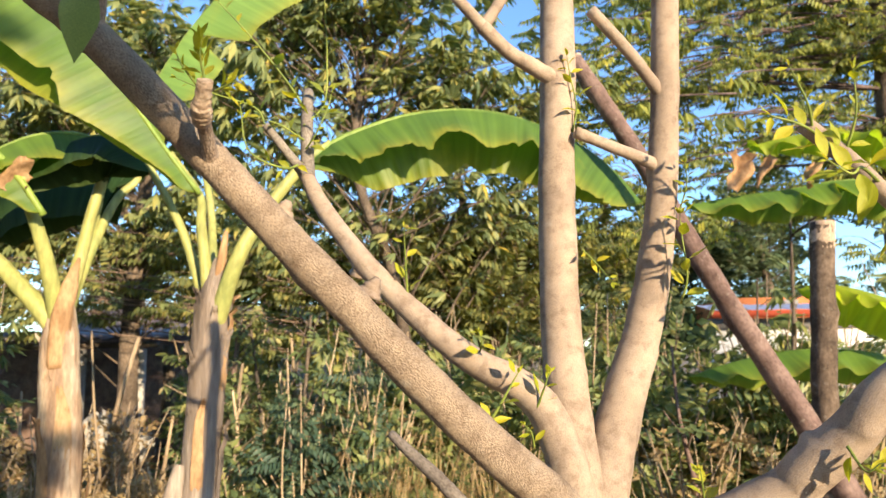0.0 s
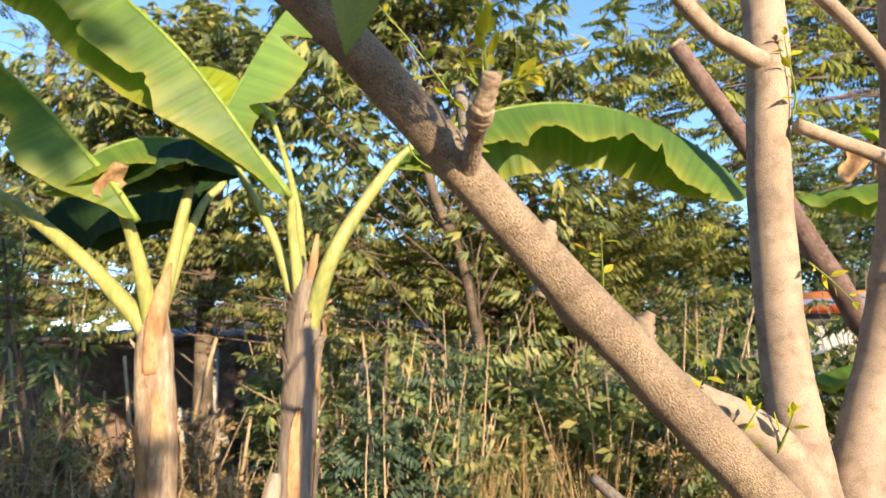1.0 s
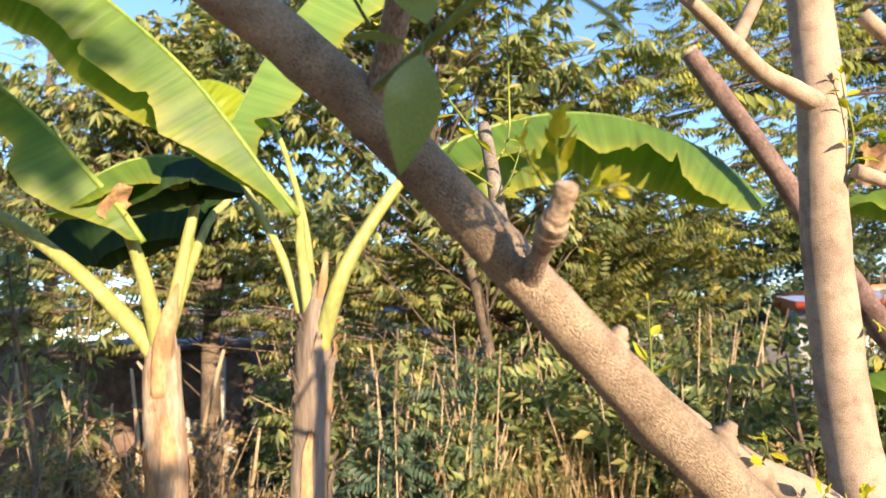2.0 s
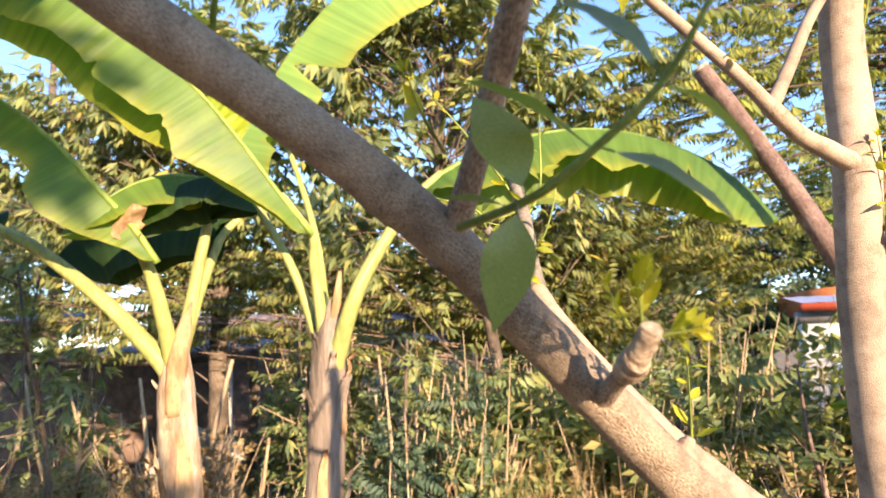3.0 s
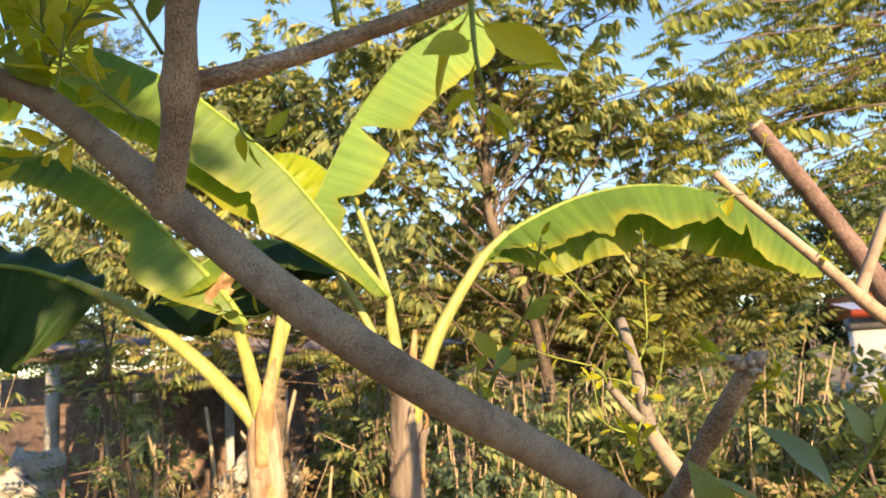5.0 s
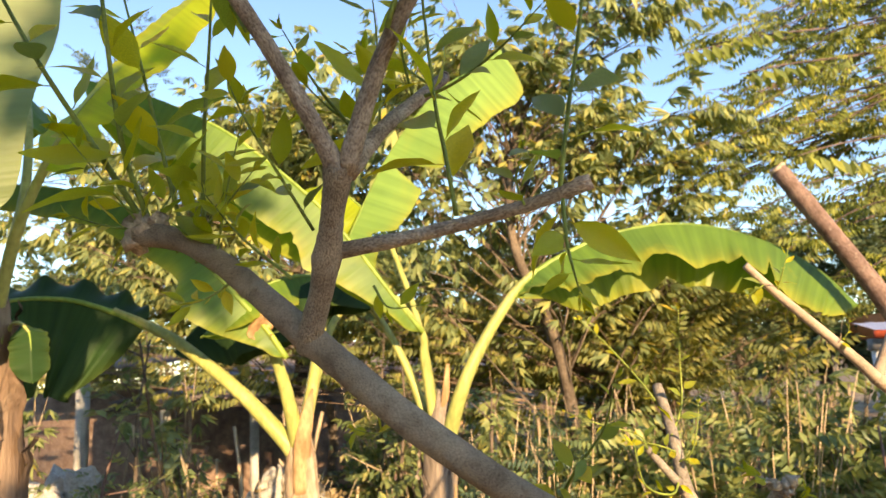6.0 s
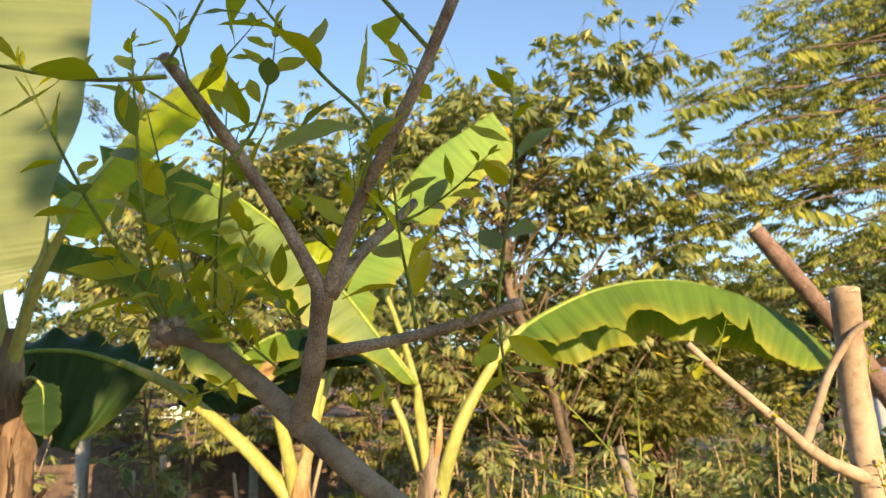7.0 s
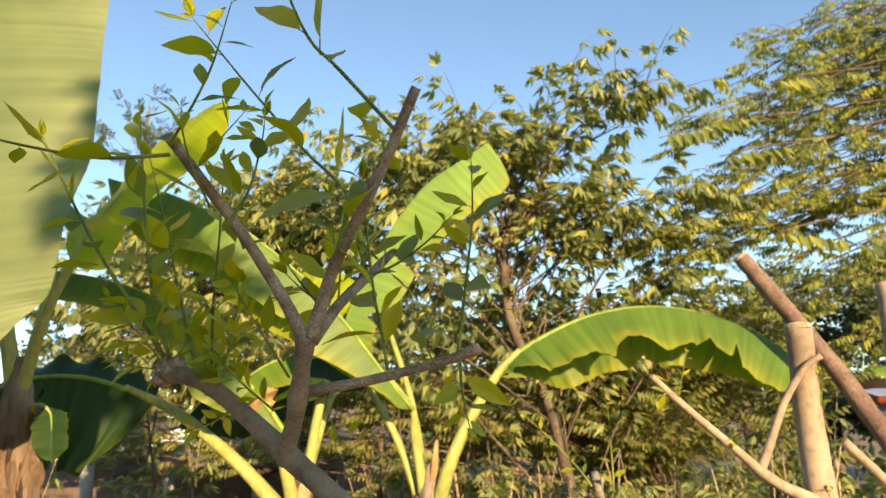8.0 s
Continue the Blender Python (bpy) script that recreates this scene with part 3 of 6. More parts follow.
# the forked top of the leaning limb
top_b = limb_a
cut_end(top_b, (-0.8063, 0.6977, 2.291), (-1, -0.2, 0.05), 0.0125, 2.0)
bm = bmesh.new()
for dx, dy, dz, rr in ((0.004, -0.004, 0.006, 0.0105), (-0.001, 0.0, 0.012, 0.0075), (0.012, -0.008, 0.002, 0.0095), (0.0, -0.008, -0.006, 0.0085), (0.02, -0.006, 0.008, 0.008), (-0.003, 0.004, -0.010, 0.006)):
    ball(bm, (-0.8034 + dx * 1.2, 0.6947 + dy * 1.2, 2.291 + dz * 1.2), rr * 1.25, rr * 1300, 0.9, 1.0)
part("knob", bm, M_CUT, limb_a, "rough pale callus round a sawn end")
top_c = limb("branch", [(-0.628, 0.696, 2.168), (-0.622, 0.684, 2.186), (-0.607, 0.668, 2.213), (-0.592, 0.648, 2.248), (-0.580, 0.627, 2.279), (-0.566, 0.606, 2.315)], [0.0128, 0.0120, 0.0106, 0.0122, 0.0100, 0.0126], 34, 18, 5.5, M_BARK_OLD, knots=((0.58, 0.0, 0.22, 0.04), (0.58, 3.0, 0.22, 0.04), (0.97, 2.0, 0.2, 0.03), (0.97, 5.0, 0.2, 0.03)))
br1 = limb("branch", [(-0.567, 0.607, 2.308), (-0.585, 0.583, 2.355), (-0.608, 0.56, 2.404), (-0.631, 0.538, 2.447), (-0.652, 0.515, 2.482), (-0.690, 0.495, 2.540)], [0.0092, 0.0072, 0.0068, 0.0065, 0.0063, 0.0063], 30, 14, 6.5, M_TWIG_BARK, parent=top_c)
cut_end(br1, (-0.691, 0.4945, 2.5415), (-0.5, -0.3, 0.9), 0.0061, 2.0)
br2 = limb("branch", [(-0.562, 0.608, 2.308), (-0.522, 0.58, 2.388), (-0.478, 0.553, 2.447), (-0.436, 0.526, 2.505), (-0.399, 0.5, 2.561)], [0.0090, 0.0070, 0.0065, 0.0061, 0.0058], 26, 14, 7.5, M_TWIG_BARK, parent=top_c, knots=((0.62, 2, 0.3, 0.02),))
cut_end(br2, (-0.3983, 0.4995, 2.562), (0.5, -0.3, 0.8), 0.0056, 2.0)
br3 = limb("branch", [(-0.560, 0.610, 2.308), (-0.539, 0.651, 2.358), (-0.514, 0.695, 2.4), (-0.494, 0.74, 2.439)], [0.0082, 0.0070, 0.0065, 0.0060], 18, 12, 8.5, M_TWIG_BARK, parent=top_c)
cut_end(br3, (-0.493, 0.742, 2.441), (0.3, 0.7, 0.6), 0.0058, 2.0)
br4 = limb("branch", [(-0.599, 0.66, 2.251), (-0.527, 0.653, 2.257), (-0.467, 0.645, 2.265), (-0.41, 0.638, 2.275), (-0.362, 0.63, 2.287)], [0.0080, 0.0064, 0.0059, 0.0056, 0.0064], 24, 14, 9.5, M_TWIG_BARK, parent=top_c, knots=((0.95, 1, 0.3, 0.02),))

# green shoots
big = shoot(lime, [(-0.2704, 0.7932, 1.9033), (-0.2333, 0.7438, 1.9068), (-0.2051, 0.7278, 1.9246), (-0.1787, 0.7121, 1.946), (-0.1583, 0.6965, 1.979), (-0.1504, 0.688, 2.0018)], 0.0025, 0, 0.05, 11, tip=4)
for at, way, face, s, w in (((-0.2362, 0.7454, 1.9067), (-0.03, 0.0, 0.10), (0.3, -1, 0.1), 0.062, 1.0), ((-0.2402, 0.7477, 1.9057), (-0.02, -0.01, -0.1), (0.2, -1, 0.2), 0.060, 1.0),
                            ((-0.2081, 0.7295, 1.9247), (-0.10, 0.0, 0.09), (0.3, -0.3, 1), 0.066, 0.75), ((-0.2051, 0.7277, 1.9238), (0.10, -0.05, -0.05), (0.0, -0.5, 1), 0.072, 0.8),
                            ((-0.244, 0.7517, 1.9047), (-0.09, -0.02, 0.02), (0, -0.4, 1), 0.034, 1.0), ((-0.1806, 0.7121, 1.9459), (0.08, -0.02, -0.05), (0.3, -0.3, 1), 0.050, 0.8),
                            ((-0.1785, 0.7123, 1.9476), (-0.05, 0.0, 0.09), (0.8, -0.6, 0.2), 0.058, 0.9), ((-0.1581, 0.6967, 1.9807), (0.06, 0.02, 0.07), (-0.4, -0.8, 0.3), 0.045, 0.9),
                            ((-0.1603, 0.6984, 1.9771), (-0.02, -0.02, 0.07), (0.3, -0.9, 0.3), 0.034, 1.0)):
    put_leaf(big, at, way, face, s, False, w, old=True)
SHOOTS = [
    (limb_a, [(-0.4082, 0.7921, 2.0115), (-0.3963, 0.7704, 2.0339), (-0.3855, 0.7531, 2.0518), (-0.3642, 0.7176, 2.0846), (-0.3533, 0.6916, 2.1269)], 0.0021, 9, 0.036, 21, 0.1),
    (limb_a, [(-0.4112, 0.7922, 2.0114), (-0.4119, 0.7791, 2.0269), (-0.4096, 0.7707, 2.0435)], 0.0012, 4, 0.022, 22, 0.2),
    (limb_a, [(-0.2788, 0.8243, 1.9537), (-0.289, 0.7896, 1.9691), (-0.293, 0.7674, 1.9816)], 0.0012, 5, 0.026, 23, 0.9),
    (limb_a, [(-0.177, 0.8028, 1.8469), (-0.179, 0.7941, 1.8646), (-0.1771, 0.7888, 1.8788)], 0.0012, 13, 0.020, 24, 1.0),
    (limb_a, [(-0.17, 0.8029, 1.8409), (-0.159, 0.7966, 1.8429), (-0.1501, 0.7922, 1.8447)], 0.0010, 9, 0.017, 25, 1.0),
    (limb_a, [(-0.183, 0.8027, 1.8449), (-0.191, 0.7921, 1.8566), (-0.196, 0.7889, 1.8679)], 0.0010, 6, 0.016, 26, 1.0),
    (limb_a, [(-0.2341, 0.7089, 2.0361), (-0.2472, 0.7048, 2.0423), (-0.2575, 0.7026, 2.0487)], 0.0010, 10, 0.016, 27, 0.7),
    (limb_a, [(-0.2242, 0.7208, 2.0123), (-0.2151, 0.7109, 2.0192), (-0.2081, 0.7059, 2.0281)], 0.0010, 8, 0.018, 28, 0.9),
    (limb_b, [(-0.0441, 1.247, 1.7148), (-0.0456, 1.2352, 1.7482), (-0.0474, 1.2205, 1.8078)], 0.0020, 7, 0.030, 31, 1.0),
    (limb_b, [(0.0514, 1.2, 1.64), (0.0529, 1.19, 1.6519), (0.0497, 1.1851, 1.6646)], 0.0012, 4, 0.022, 32, 1.0),
    (limb_b, [(0.0526, 1.1901, 1.5391), (0.0702, 1.18, 1.5678), (0.0959, 1.17, 1.6119)], 0.0028, 5, 0.034, 33, 1.0),
    (limb_b, [(0.121, 1.185, 1.5685), (0.129, 1.175, 1.5928), (0.1356, 1.17, 1.6124)], 0.0018, 5, 0.030, 34, 1.0),
    (limb_b, [(0.115, 1.18, 1.5213), (0.1103, 1.17, 1.5403), (0.1027, 1.165, 1.5495)], 0.0014, 4, 0.020, 35, 1.0),
    (limb_c, [(0.1964, 1.2537, 1.9519), (0.201, 1.242, 1.9863), (0.1916, 1.2316, 2.0314), (0.188, 1.2278, 2.0567)], 0.0016, 10, 0.028, 41, 0.8),
    (limb_c, [(0.2011, 1.2501, 1.7794), (0.2166, 1.2351, 1.7572), (0.2353, 1.2251, 1.7299)], 0.0014, 6, 0.024, 42, 1.0),
    (limb_c, [(0.1988, 1.2609, 2.1752), (0.2084, 1.2459, 2.2298), (0.2091, 1.235, 2.2685)], 0.0014, 7, 0.026, 43, 0.6),
    (limb_d, [(0.3345, 1.2501, 1.7004), (0.3411, 1.2351, 1.7372), (0.3354, 1.2301, 1.7945), (0.333, 1.2252, 1.8222)], 0.0018, 9, 0.040, 44, 0.9),
    (limb_d, [(0.3417, 1.2501, 1.8307), (0.3512, 1.2401, 1.8687), (0.3492, 1.2353, 1.8984)], 0.0014, 6, 0.028, 45, 0.8),
    (limb_d, [(0.3335, 1.2584, 2.1487), (0.3303, 1.2444, 2.178), (0.3171, 1.2386, 2.216)], 0.0014, 6, 0.026, 46, 0.6),
    (limb_b, [(-0.2231, 1.4124, 2.0513), (-0.2549, 1.4015, 2.1005), (-0.31, 1.3701, 2.1674), (-0.3545, 1.3453, 2.2129)], 0.0022, 9, 0.036, 51, 0.2),
    (limb_b, [(-0.2143, 1.3591, 2.0032), (-0.1867, 1.3903, 2.0535), (-0.1821, 1.3853, 2.1326), (-0.1812, 1.351, 2.2207)], 0.0022, 10, 0.036, 52, 0.2),
    (limb_b, [(-0.2095, 1.3519, 1.9763), (-0.2472, 1.319, 1.994), (-0.2976, 1.3008, 2.0041)], 0.0016, 7, 0.030, 53, 0.2),
    (limb_b, [(-0.2102, 1.3492, 1.9591), (-0.1892, 1.3275, 1.9783), (-0.1726, 1.3364, 2.0232), (-0.1659, 1.344, 2.0586)], 0.0016, 8, 0.030, 54, 0.2),
    (limb_b, [(-0.263, 1.308, 1.989), (-0.2774, 1.3005, 2.0139), (-0.3402, 1.2913, 2.0345), (-0.3935, 1.2853, 2.0567)], 0.0018, 8, 0.028, 55, 0.4),
    (limb_b, [(-0.2111, 1.3396, 1.9364), (-0.2314, 1.2977, 1.9172), (-0.2762, 1.2705, 1.9373), (-0.2887, 1.2629, 2.0046)], 0.0022, 9, 0.030, 56, 0.9),
    (limb_e, [(0.4307, 1.05, 1.5336), (0.4356, 1.03, 1.5114), (0.4458, 1.02, 1.5207)], 0.0018, 6, 0.030, 57, 1.0),
    (limb_e, [(0.3188, 1.17, 1.4533), (0.316, 1.1651, 1.4743), (0.3129, 1.1601, 1.4923)], 0.0016, 8, 0.024, 58, 1.0),
    (r_tw, [(0.4511, 1.09, 1.8981), (0.4365, 1.0701, 1.9236), (0.4142, 1.0605, 1.9654)], 0.0018, 5, 0.03, 61, 1.0),
    (r_tw, [(0.48, 1.0801, 1.8581), (0.4222, 1.0502, 1.8857), (0.376, 1.0405, 1.8981)], 0.0022, 8, 0.045, 62, 1.0),
    (r_tw, [(0.4803, 1.0801, 1.8624), (0.4862, 1.0601, 1.9054), (0.4826, 1.0503, 1.9559)], 0.0018, 6, 0.035, 63, 1.0),
    (r_tw, [(0.5039, 1.06, 1.8233), (0.4668, 1.0302, 1.833), (0.4481, 1.0202, 1.8236), (0.4124, 1.0004, 1.8337)], 0.0022, 8, 0.05, 64, 1.0),
    (r_tw, [(0.523, 1.05, 1.793), (0.493, 1.02, 1.7745), (0.474, 1.0001, 1.7383)], 0.002, 6, 0.045, 65, 1.0),
    (limb_c, [(-0.0767, 1.1878, 2.2426), (-0.0903, 1.1763, 2.236), (-0.1083, 1.1684, 2.2263)], 0.0012, 6, 0.028, 66, 0.4),
    (limb_c, [(-0.0633, 1.1854, 2.2284), (-0.0538, 1.172, 2.2606), (-0.0392, 1.1619, 2.3102)], 0.0014, 8, 0.026, 67, 0.5),
    (limb_c, [(0.0142, 1.1969, 2.1449), (0.0261, 1.1827, 2.1605), (0.0302, 1.1791, 2.1763)], 0.0010, 5, 0.016, 68, 1.0),
    # crown of shoots above the fork
    (top_b, [(-0.7914, 0.6938, 2.302), (-0.805, 0.6688, 2.369), (-0.8032, 0.6361, 2.4652), (-0.8061, 0.6198, 2.5656), (-0.811, 0.615, 2.639)], 0.0031, 16, 0.060, 71, 0.15),
    (top_b, [(-0.8003, 0.6987, 2.302), (-0.8321, 0.6788, 2.3641), (-0.8729, 0.6433, 2.4468), (-0.9098, 0.6214, 2.527), (-0.9398, 0.5922, 2.6131)], 0.0034, 15, 0.060, 72, 0.5),
    (br1, [(-0.6797, 0.4829, 2.5116), (-0.7392, 0.4687, 2.5093), (-0.786, 0.4588, 2.5154), (-0.8757, 0.443, 2.5402), (-0.967, 0.425, 2.573)], 0.0026, 10, 0.055, 73, 0.5),
    (top_b, [(-0.7401, 0.7054, 2.2895), (-0.7293, 0.6841, 2.3775), (-0.7082, 0.6556, 2.474), (-0.6943, 0.6351, 2.562)], 0.0025, 14, 0.050, 74, 0.15),
    (top_b, [(-0.7657, 0.7072, 2.2998), (-0.7868, 0.7005, 2.3883), (-0.8102, 0.6909, 2.4956), (-0.8402, 0.6875, 2.6074)], 0.0025, 12, 0.060, 75, 0.1),
    (br2, [(-0.511, 0.5624, 2.4072), (-0.4941, 0.5496, 2.4635), (-0.5417, 0.5328, 2.5212), (-0.5986, 0.5006, 2.5972), (-0.6574, 0.4803, 2.6802)], 0.0025, 14, 0.066, 76, 0.05),
    (br2, [(-0.4279, 0.5128, 2.5235), (-0.483, 0.4841, 2.5916), (-0.508, 0.4638, 2.6194), (-0.5257, 0.4397, 2.6702), (-0.535, 0.425, 2.72)], 0.0024, 8, 0.084, 77, 0.05),
    (br1, [(-0.6324, 0.5273, 2.4359), (-0.6153, 0.547, 2.4838), (-0.6019, 0.5507, 2.543), (-0.5973, 0.55, 2.5775)], 0.0019, 11, 0.046, 78, 0.2),
    (br1, [(-0.646, 0.514, 2.456), (-0.658, 0.4917, 2.4989), (-0.6652, 0.4797, 2.5431), (-0.6627, 0.4739, 2.5628)], 0.0016, 7, 0.036, 79, 0.5),
    (br1, [(-0.654, 0.4938, 2.4959), (-0.622, 0.4815, 2.5186), (-0.5868, 0.4717, 2.5448)], 0.0014, 8, 0.030, 80, 0.4),
    (br3, [(-0.5324, 0.6953, 2.3978), (-0.4821, 0.6948, 2.4103), (-0.4303, 0.6743, 2.4327), (-0.3894, 0.6544, 2.4599)], 0.0021, 12, 0.040, 81, 0.3),
    (br3, [(-0.5221, 0.7149, 2.4123), (-0.5269, 0.6948, 2.4523), (-0.5213, 0.6842, 2.5023)], 0.0016, 8, 0.044, 82, 0.2),
    (br3, [(-0.5458, 0.6516, 2.3525), (-0.5776, 0.641, 2.3726), (-0.607, 0.6278, 2.4034)], 0.0016, 8, 0.042, 83, 0.3),
    (br4, [(-0.4747, 0.6354, 2.2695), (-0.4799, 0.6291, 2.3186), (-0.4852, 0.6186, 2.3652), (-0.4892, 0.6049, 2.4567), (-0.4888, 0.5941, 2.5011)], 0.0022, 11, 0.054, 84, 0.1),
    (br4, [(-0.3881, 0.6329, 2.2812), (-0.376, 0.6246, 2.3466), (-0.358, 0.6045, 2.4343), (-0.353, 0.595, 2.508)], 0.0022, 12, 0.052, 85, 0.1),
    (br4, [(-0.3861, 0.6329, 2.2752), (-0.3854, 0.6321, 2.236), (-0.379, 0.6299, 2.1976)], 0.0020, 9, 0.044, 86, 0.9),
    (br4, [(-0.4174, 0.6327, 2.2731), (-0.4224, 0.625, 2.2911), (-0.4173, 0.62, 2.311)], 0.0012, 6, 0.028, 87, 0.6),
    (top_c, [(-0.6039, 0.6459, 2.2699), (-0.6267, 0.6231, 2.3182), (-0.647, 0.5992, 2.3639), (-0.6561, 0.5858, 2.3941)], 0.0017, 13, 0.036, 88, 0.5),
    (top_c, [(-0.6336, 0.6692, 2.2314), (-0.6778, 0.6575, 2.2726), (-0.7062, 0.641, 2.3127)], 0.0016, 13, 0.034, 89, 0.5),
    (top_b, [(-0.698, 0.6924, 2.24), (-0.7248, 0.685, 2.2219), (-0.7507, 0.6829, 2.2148)], 0.0014, 10, 0.030, 90, 0.3),
    (top_b, [(-0.7488, 0.7049, 2.2847), (-0.7049, 0.6797, 2.3083), (-0.6715, 0.6685, 2.3364)], 0.0016, 11, 0.034, 91, 0.5),
    (top_b, [(-0.7954, 0.6938, 2.295), (-0.83, 0.6781, 2.2999), (-0.8587, 0.6658, 2.3096)], 0.0014, 8, 0.034, 92, 0.9),
    (top_c, [(-0.5517, 0.6481, 2.2169), (-0.5358, 0.6342, 2.1967), (-0.5103, 0.633, 2.1962)], 0.0012, 5, 0.022, 93, 0.8),
    (limb_a, [(-0.5486, 0.7361, 2.0974), (-0.5684, 0.714, 2.0875), (-0.5879, 0.6999, 2.0927)], 0.0012, 5, 0.022, 94, 0.8),
]
more = random.Random(404)
for k, (a, b, par) in enumerate([((-0.8053, 0.6987, 2.295), (-0.6466, 0.6737, 2.2034), top_b)] * 5 + [((-0.6814, 0.4802, 2.5234), (-0.5764, 0.6046, 2.3305), br1)] * 2 + [((-0.4091, 0.51, 2.5481), (-0.5465, 0.6042, 2.3407), br2)] * 1 + [((-0.507, 0.745, 2.442), (-0.557, 0.6341, 2.3312), br3)] * 4):
    p0 = Vector(a).lerp(Vector(b), more.random())
    d = Vector((more.uniform(-0.8, 0.5), more.uniform(-0.3, 0.7), more.uniform(0.4, 1.2))).normalized() * more.uniform(0.07, 0.18)
    bend = Vector((more.uniform(-0.01, 0.01), more.uniform(-0.01, 0.01), 0.005))
    SHOOTS.append((par, [p0, p0 + d * 0.5 + bend, p0 + d], more.uniform(0.0012, 0.0018), more.randint(6, 9), more.uniform(0.032, 0.046), 300 + k, 0.3))
for par, pts, r, count, size, seed, young in SHOOTS:
    lush = 1.2 if seed > 70 else 1.1
    shoot(lime, pts, r, int(count * lush * (0.8 if seed > 70 else 1.0)), size * (1.36 if seed > 70 else 1.0), seed, young + (0.34 if seed > 70 else 0.0), open_angle=36 if 23 < seed < 29 else 58, tip=4)

# ---- banana plants ----
def banana_leaf(plant, petiole, midrib, width, droop, mat, up=(0, 0, 1), r=0.02, seed=0.0, tears=(), ruffle=0.03, taper=(0.25, 0.75), name="leaf", label="", wave=7.0, curl=0.0, halves=(1.0, 1.0), crease=0.006, edge=None):
    """One leaf: the stalk runs into the midrib; the two halves of the blade droop from it by the angles in droop.
    tears: (place along, side, depth, width) of rips that run in from the edge; edge: {side: [(place along, share of the width), ...]}, its outline."""
    bm = bmesh.new()
    first = Vector(petiole[0])
    axis = AXES[plant.name]
    heart = Vector([float(np.interp(first.z, [p[2] for p in axis], [p[k] for p in axis])) for k in range(3)])
    root = Vector((heart.x, heart.y, first.z - 0.26))
    first = heart.lerp(first, 0.4)
    tube(bm, [root, first] + list(petiole[1:]) + list(midrib[1:2]), [r * 0.85, r * 1.1, r * 0.9, r * 0.76, r * 0.64, r * 0.38], 36, 12, 0.05, seed, flat=0.85)
    stalk = part(name, bm, M_PETIOLE, plant, label)
    upv = Vector(up)
    low = [Vector(p) - upv.normalized() * r * 0.3 for p in midrib]
    bm = bmesh.new()
    tube(bm, low, [r * 0.42, r * 0.36, r * 0.28, r * 0.18, r * 0.08], 40, 8, 0.03, seed)
    part("midrib", bm, M_MIDRIB, stalk)
    n = 96
    line = catmull(midrib, n)
    bm = bmesh.new()
    rows, uvs = [], []
    vs_ = [-1, -0.88, -0.74, -0.58, -0.42, -0.26, -0.1, -0.02, 0.02, 0.1, 0.26, 0.42, 0.58, 0.74, 0.88, 1]
    upv = Vector(up)
    length = sum((line[i + 1] - line[i]).length for i in range(n))
    for i, q in enumerate(line):
        u = i / n
        t = (line[min(i + 1, n)] - line[max(i - 1, 0)]).normalized()
        nrm = (upv - t * upv.dot(t)).normalized()
        side = t.cross(nrm)
        if u < taper[0]:
            prof = math.sin(0.5 * math.pi * u / taper[0]) ** 0.7
        elif u > taper[1]:
            prof = math.cos(0.5 * math.pi * (u - taper[1]) / (1 - taper[1])) ** 0.62
        else:
            prof = 1.0
        row, uv = [], []
        for v in vs_:
            s = 1 if v > 0 else -1
            half = halves[0] if s > 0 else halves[1]
            w = width * max(prof, 0.01) * half * (1 + 0.07 * noise.noise((u * 9, s * 3, seed)))
            if edge and s in edge:
                w *= float(np.interp(u, [p[0] for p in edge[s]], [p[1] for p in edge[s]]))
            for tu, ts, depth, tw in tears:
                if ts == s:
                    w *= 1 - depth * max(0.0, 1 - abs(u - tu) / tw)
            ang = droop[0] if s > 0 else droop[1]
            ang = radians(ang) + 0.25 * noise.noise((u * 4, s * 2, seed + 5))
            d = abs(v) * w
            a2 = ang + curl * abs(v)
            off = side * s * d * math.cos(a2) - nrm * d * math.sin(a2)
            ruf = ruffle * abs(v) ** 2 * (math.sin(u * wave * 6.28 + s + seed) + 0.7 * noise.noise((u * 22, s, seed)))
            fold = crease * noise.noise((u * 60, s * 2.0, seed)) * abs(v)
            off += (nrm * math.cos(ang) + side * s * math.sin(ang)) * (ruf + fold)
            row.append(bm.verts.new(q + off))
            uv.append((u * length * 0.6, v))
        rows.append(row)
        uvs.append(uv)
    grid_faces(bm, rows, uvs)
    part("blade", bm, mat, stalk)
    return stalk


def flap(plant, at, w, h, seed, mat=None):
    """A withered, curled strip of leaf edge, ragged at the sides."""
    bm = bmesh.new()
    rows = []
    for i in range(17):
        u = i / 16
        mid = 0.03 * math.sin(u * 3 + seed)
        ww = w * (1 - 0.45 * u) * (1 + 0.5 * noise.noise((u * 4, seed, 0))) * (1 if u > 0.08 else 0.6)
        rows.append([bm.verts.new((at[0] + mid + ww * v * (1 + 0.25 * noise.noise((u * 9, v, seed))), at[1] + 0.035 * math.sin(v * 2.4 + u * 5 + seed) + 0.03 * u, at[2] - h * u + 0.02 * noise.noise((v * 2, u * 3, seed))))
                     for v in (-1, -0.7, -0.4, -0.1, 0.2, 0.5, 0.8, 1)])
    grid_faces(bm, rows)
    part("withered_flap", bm, mat or M_DRY, plant, "withered brown leaf flap")


AXES = {}


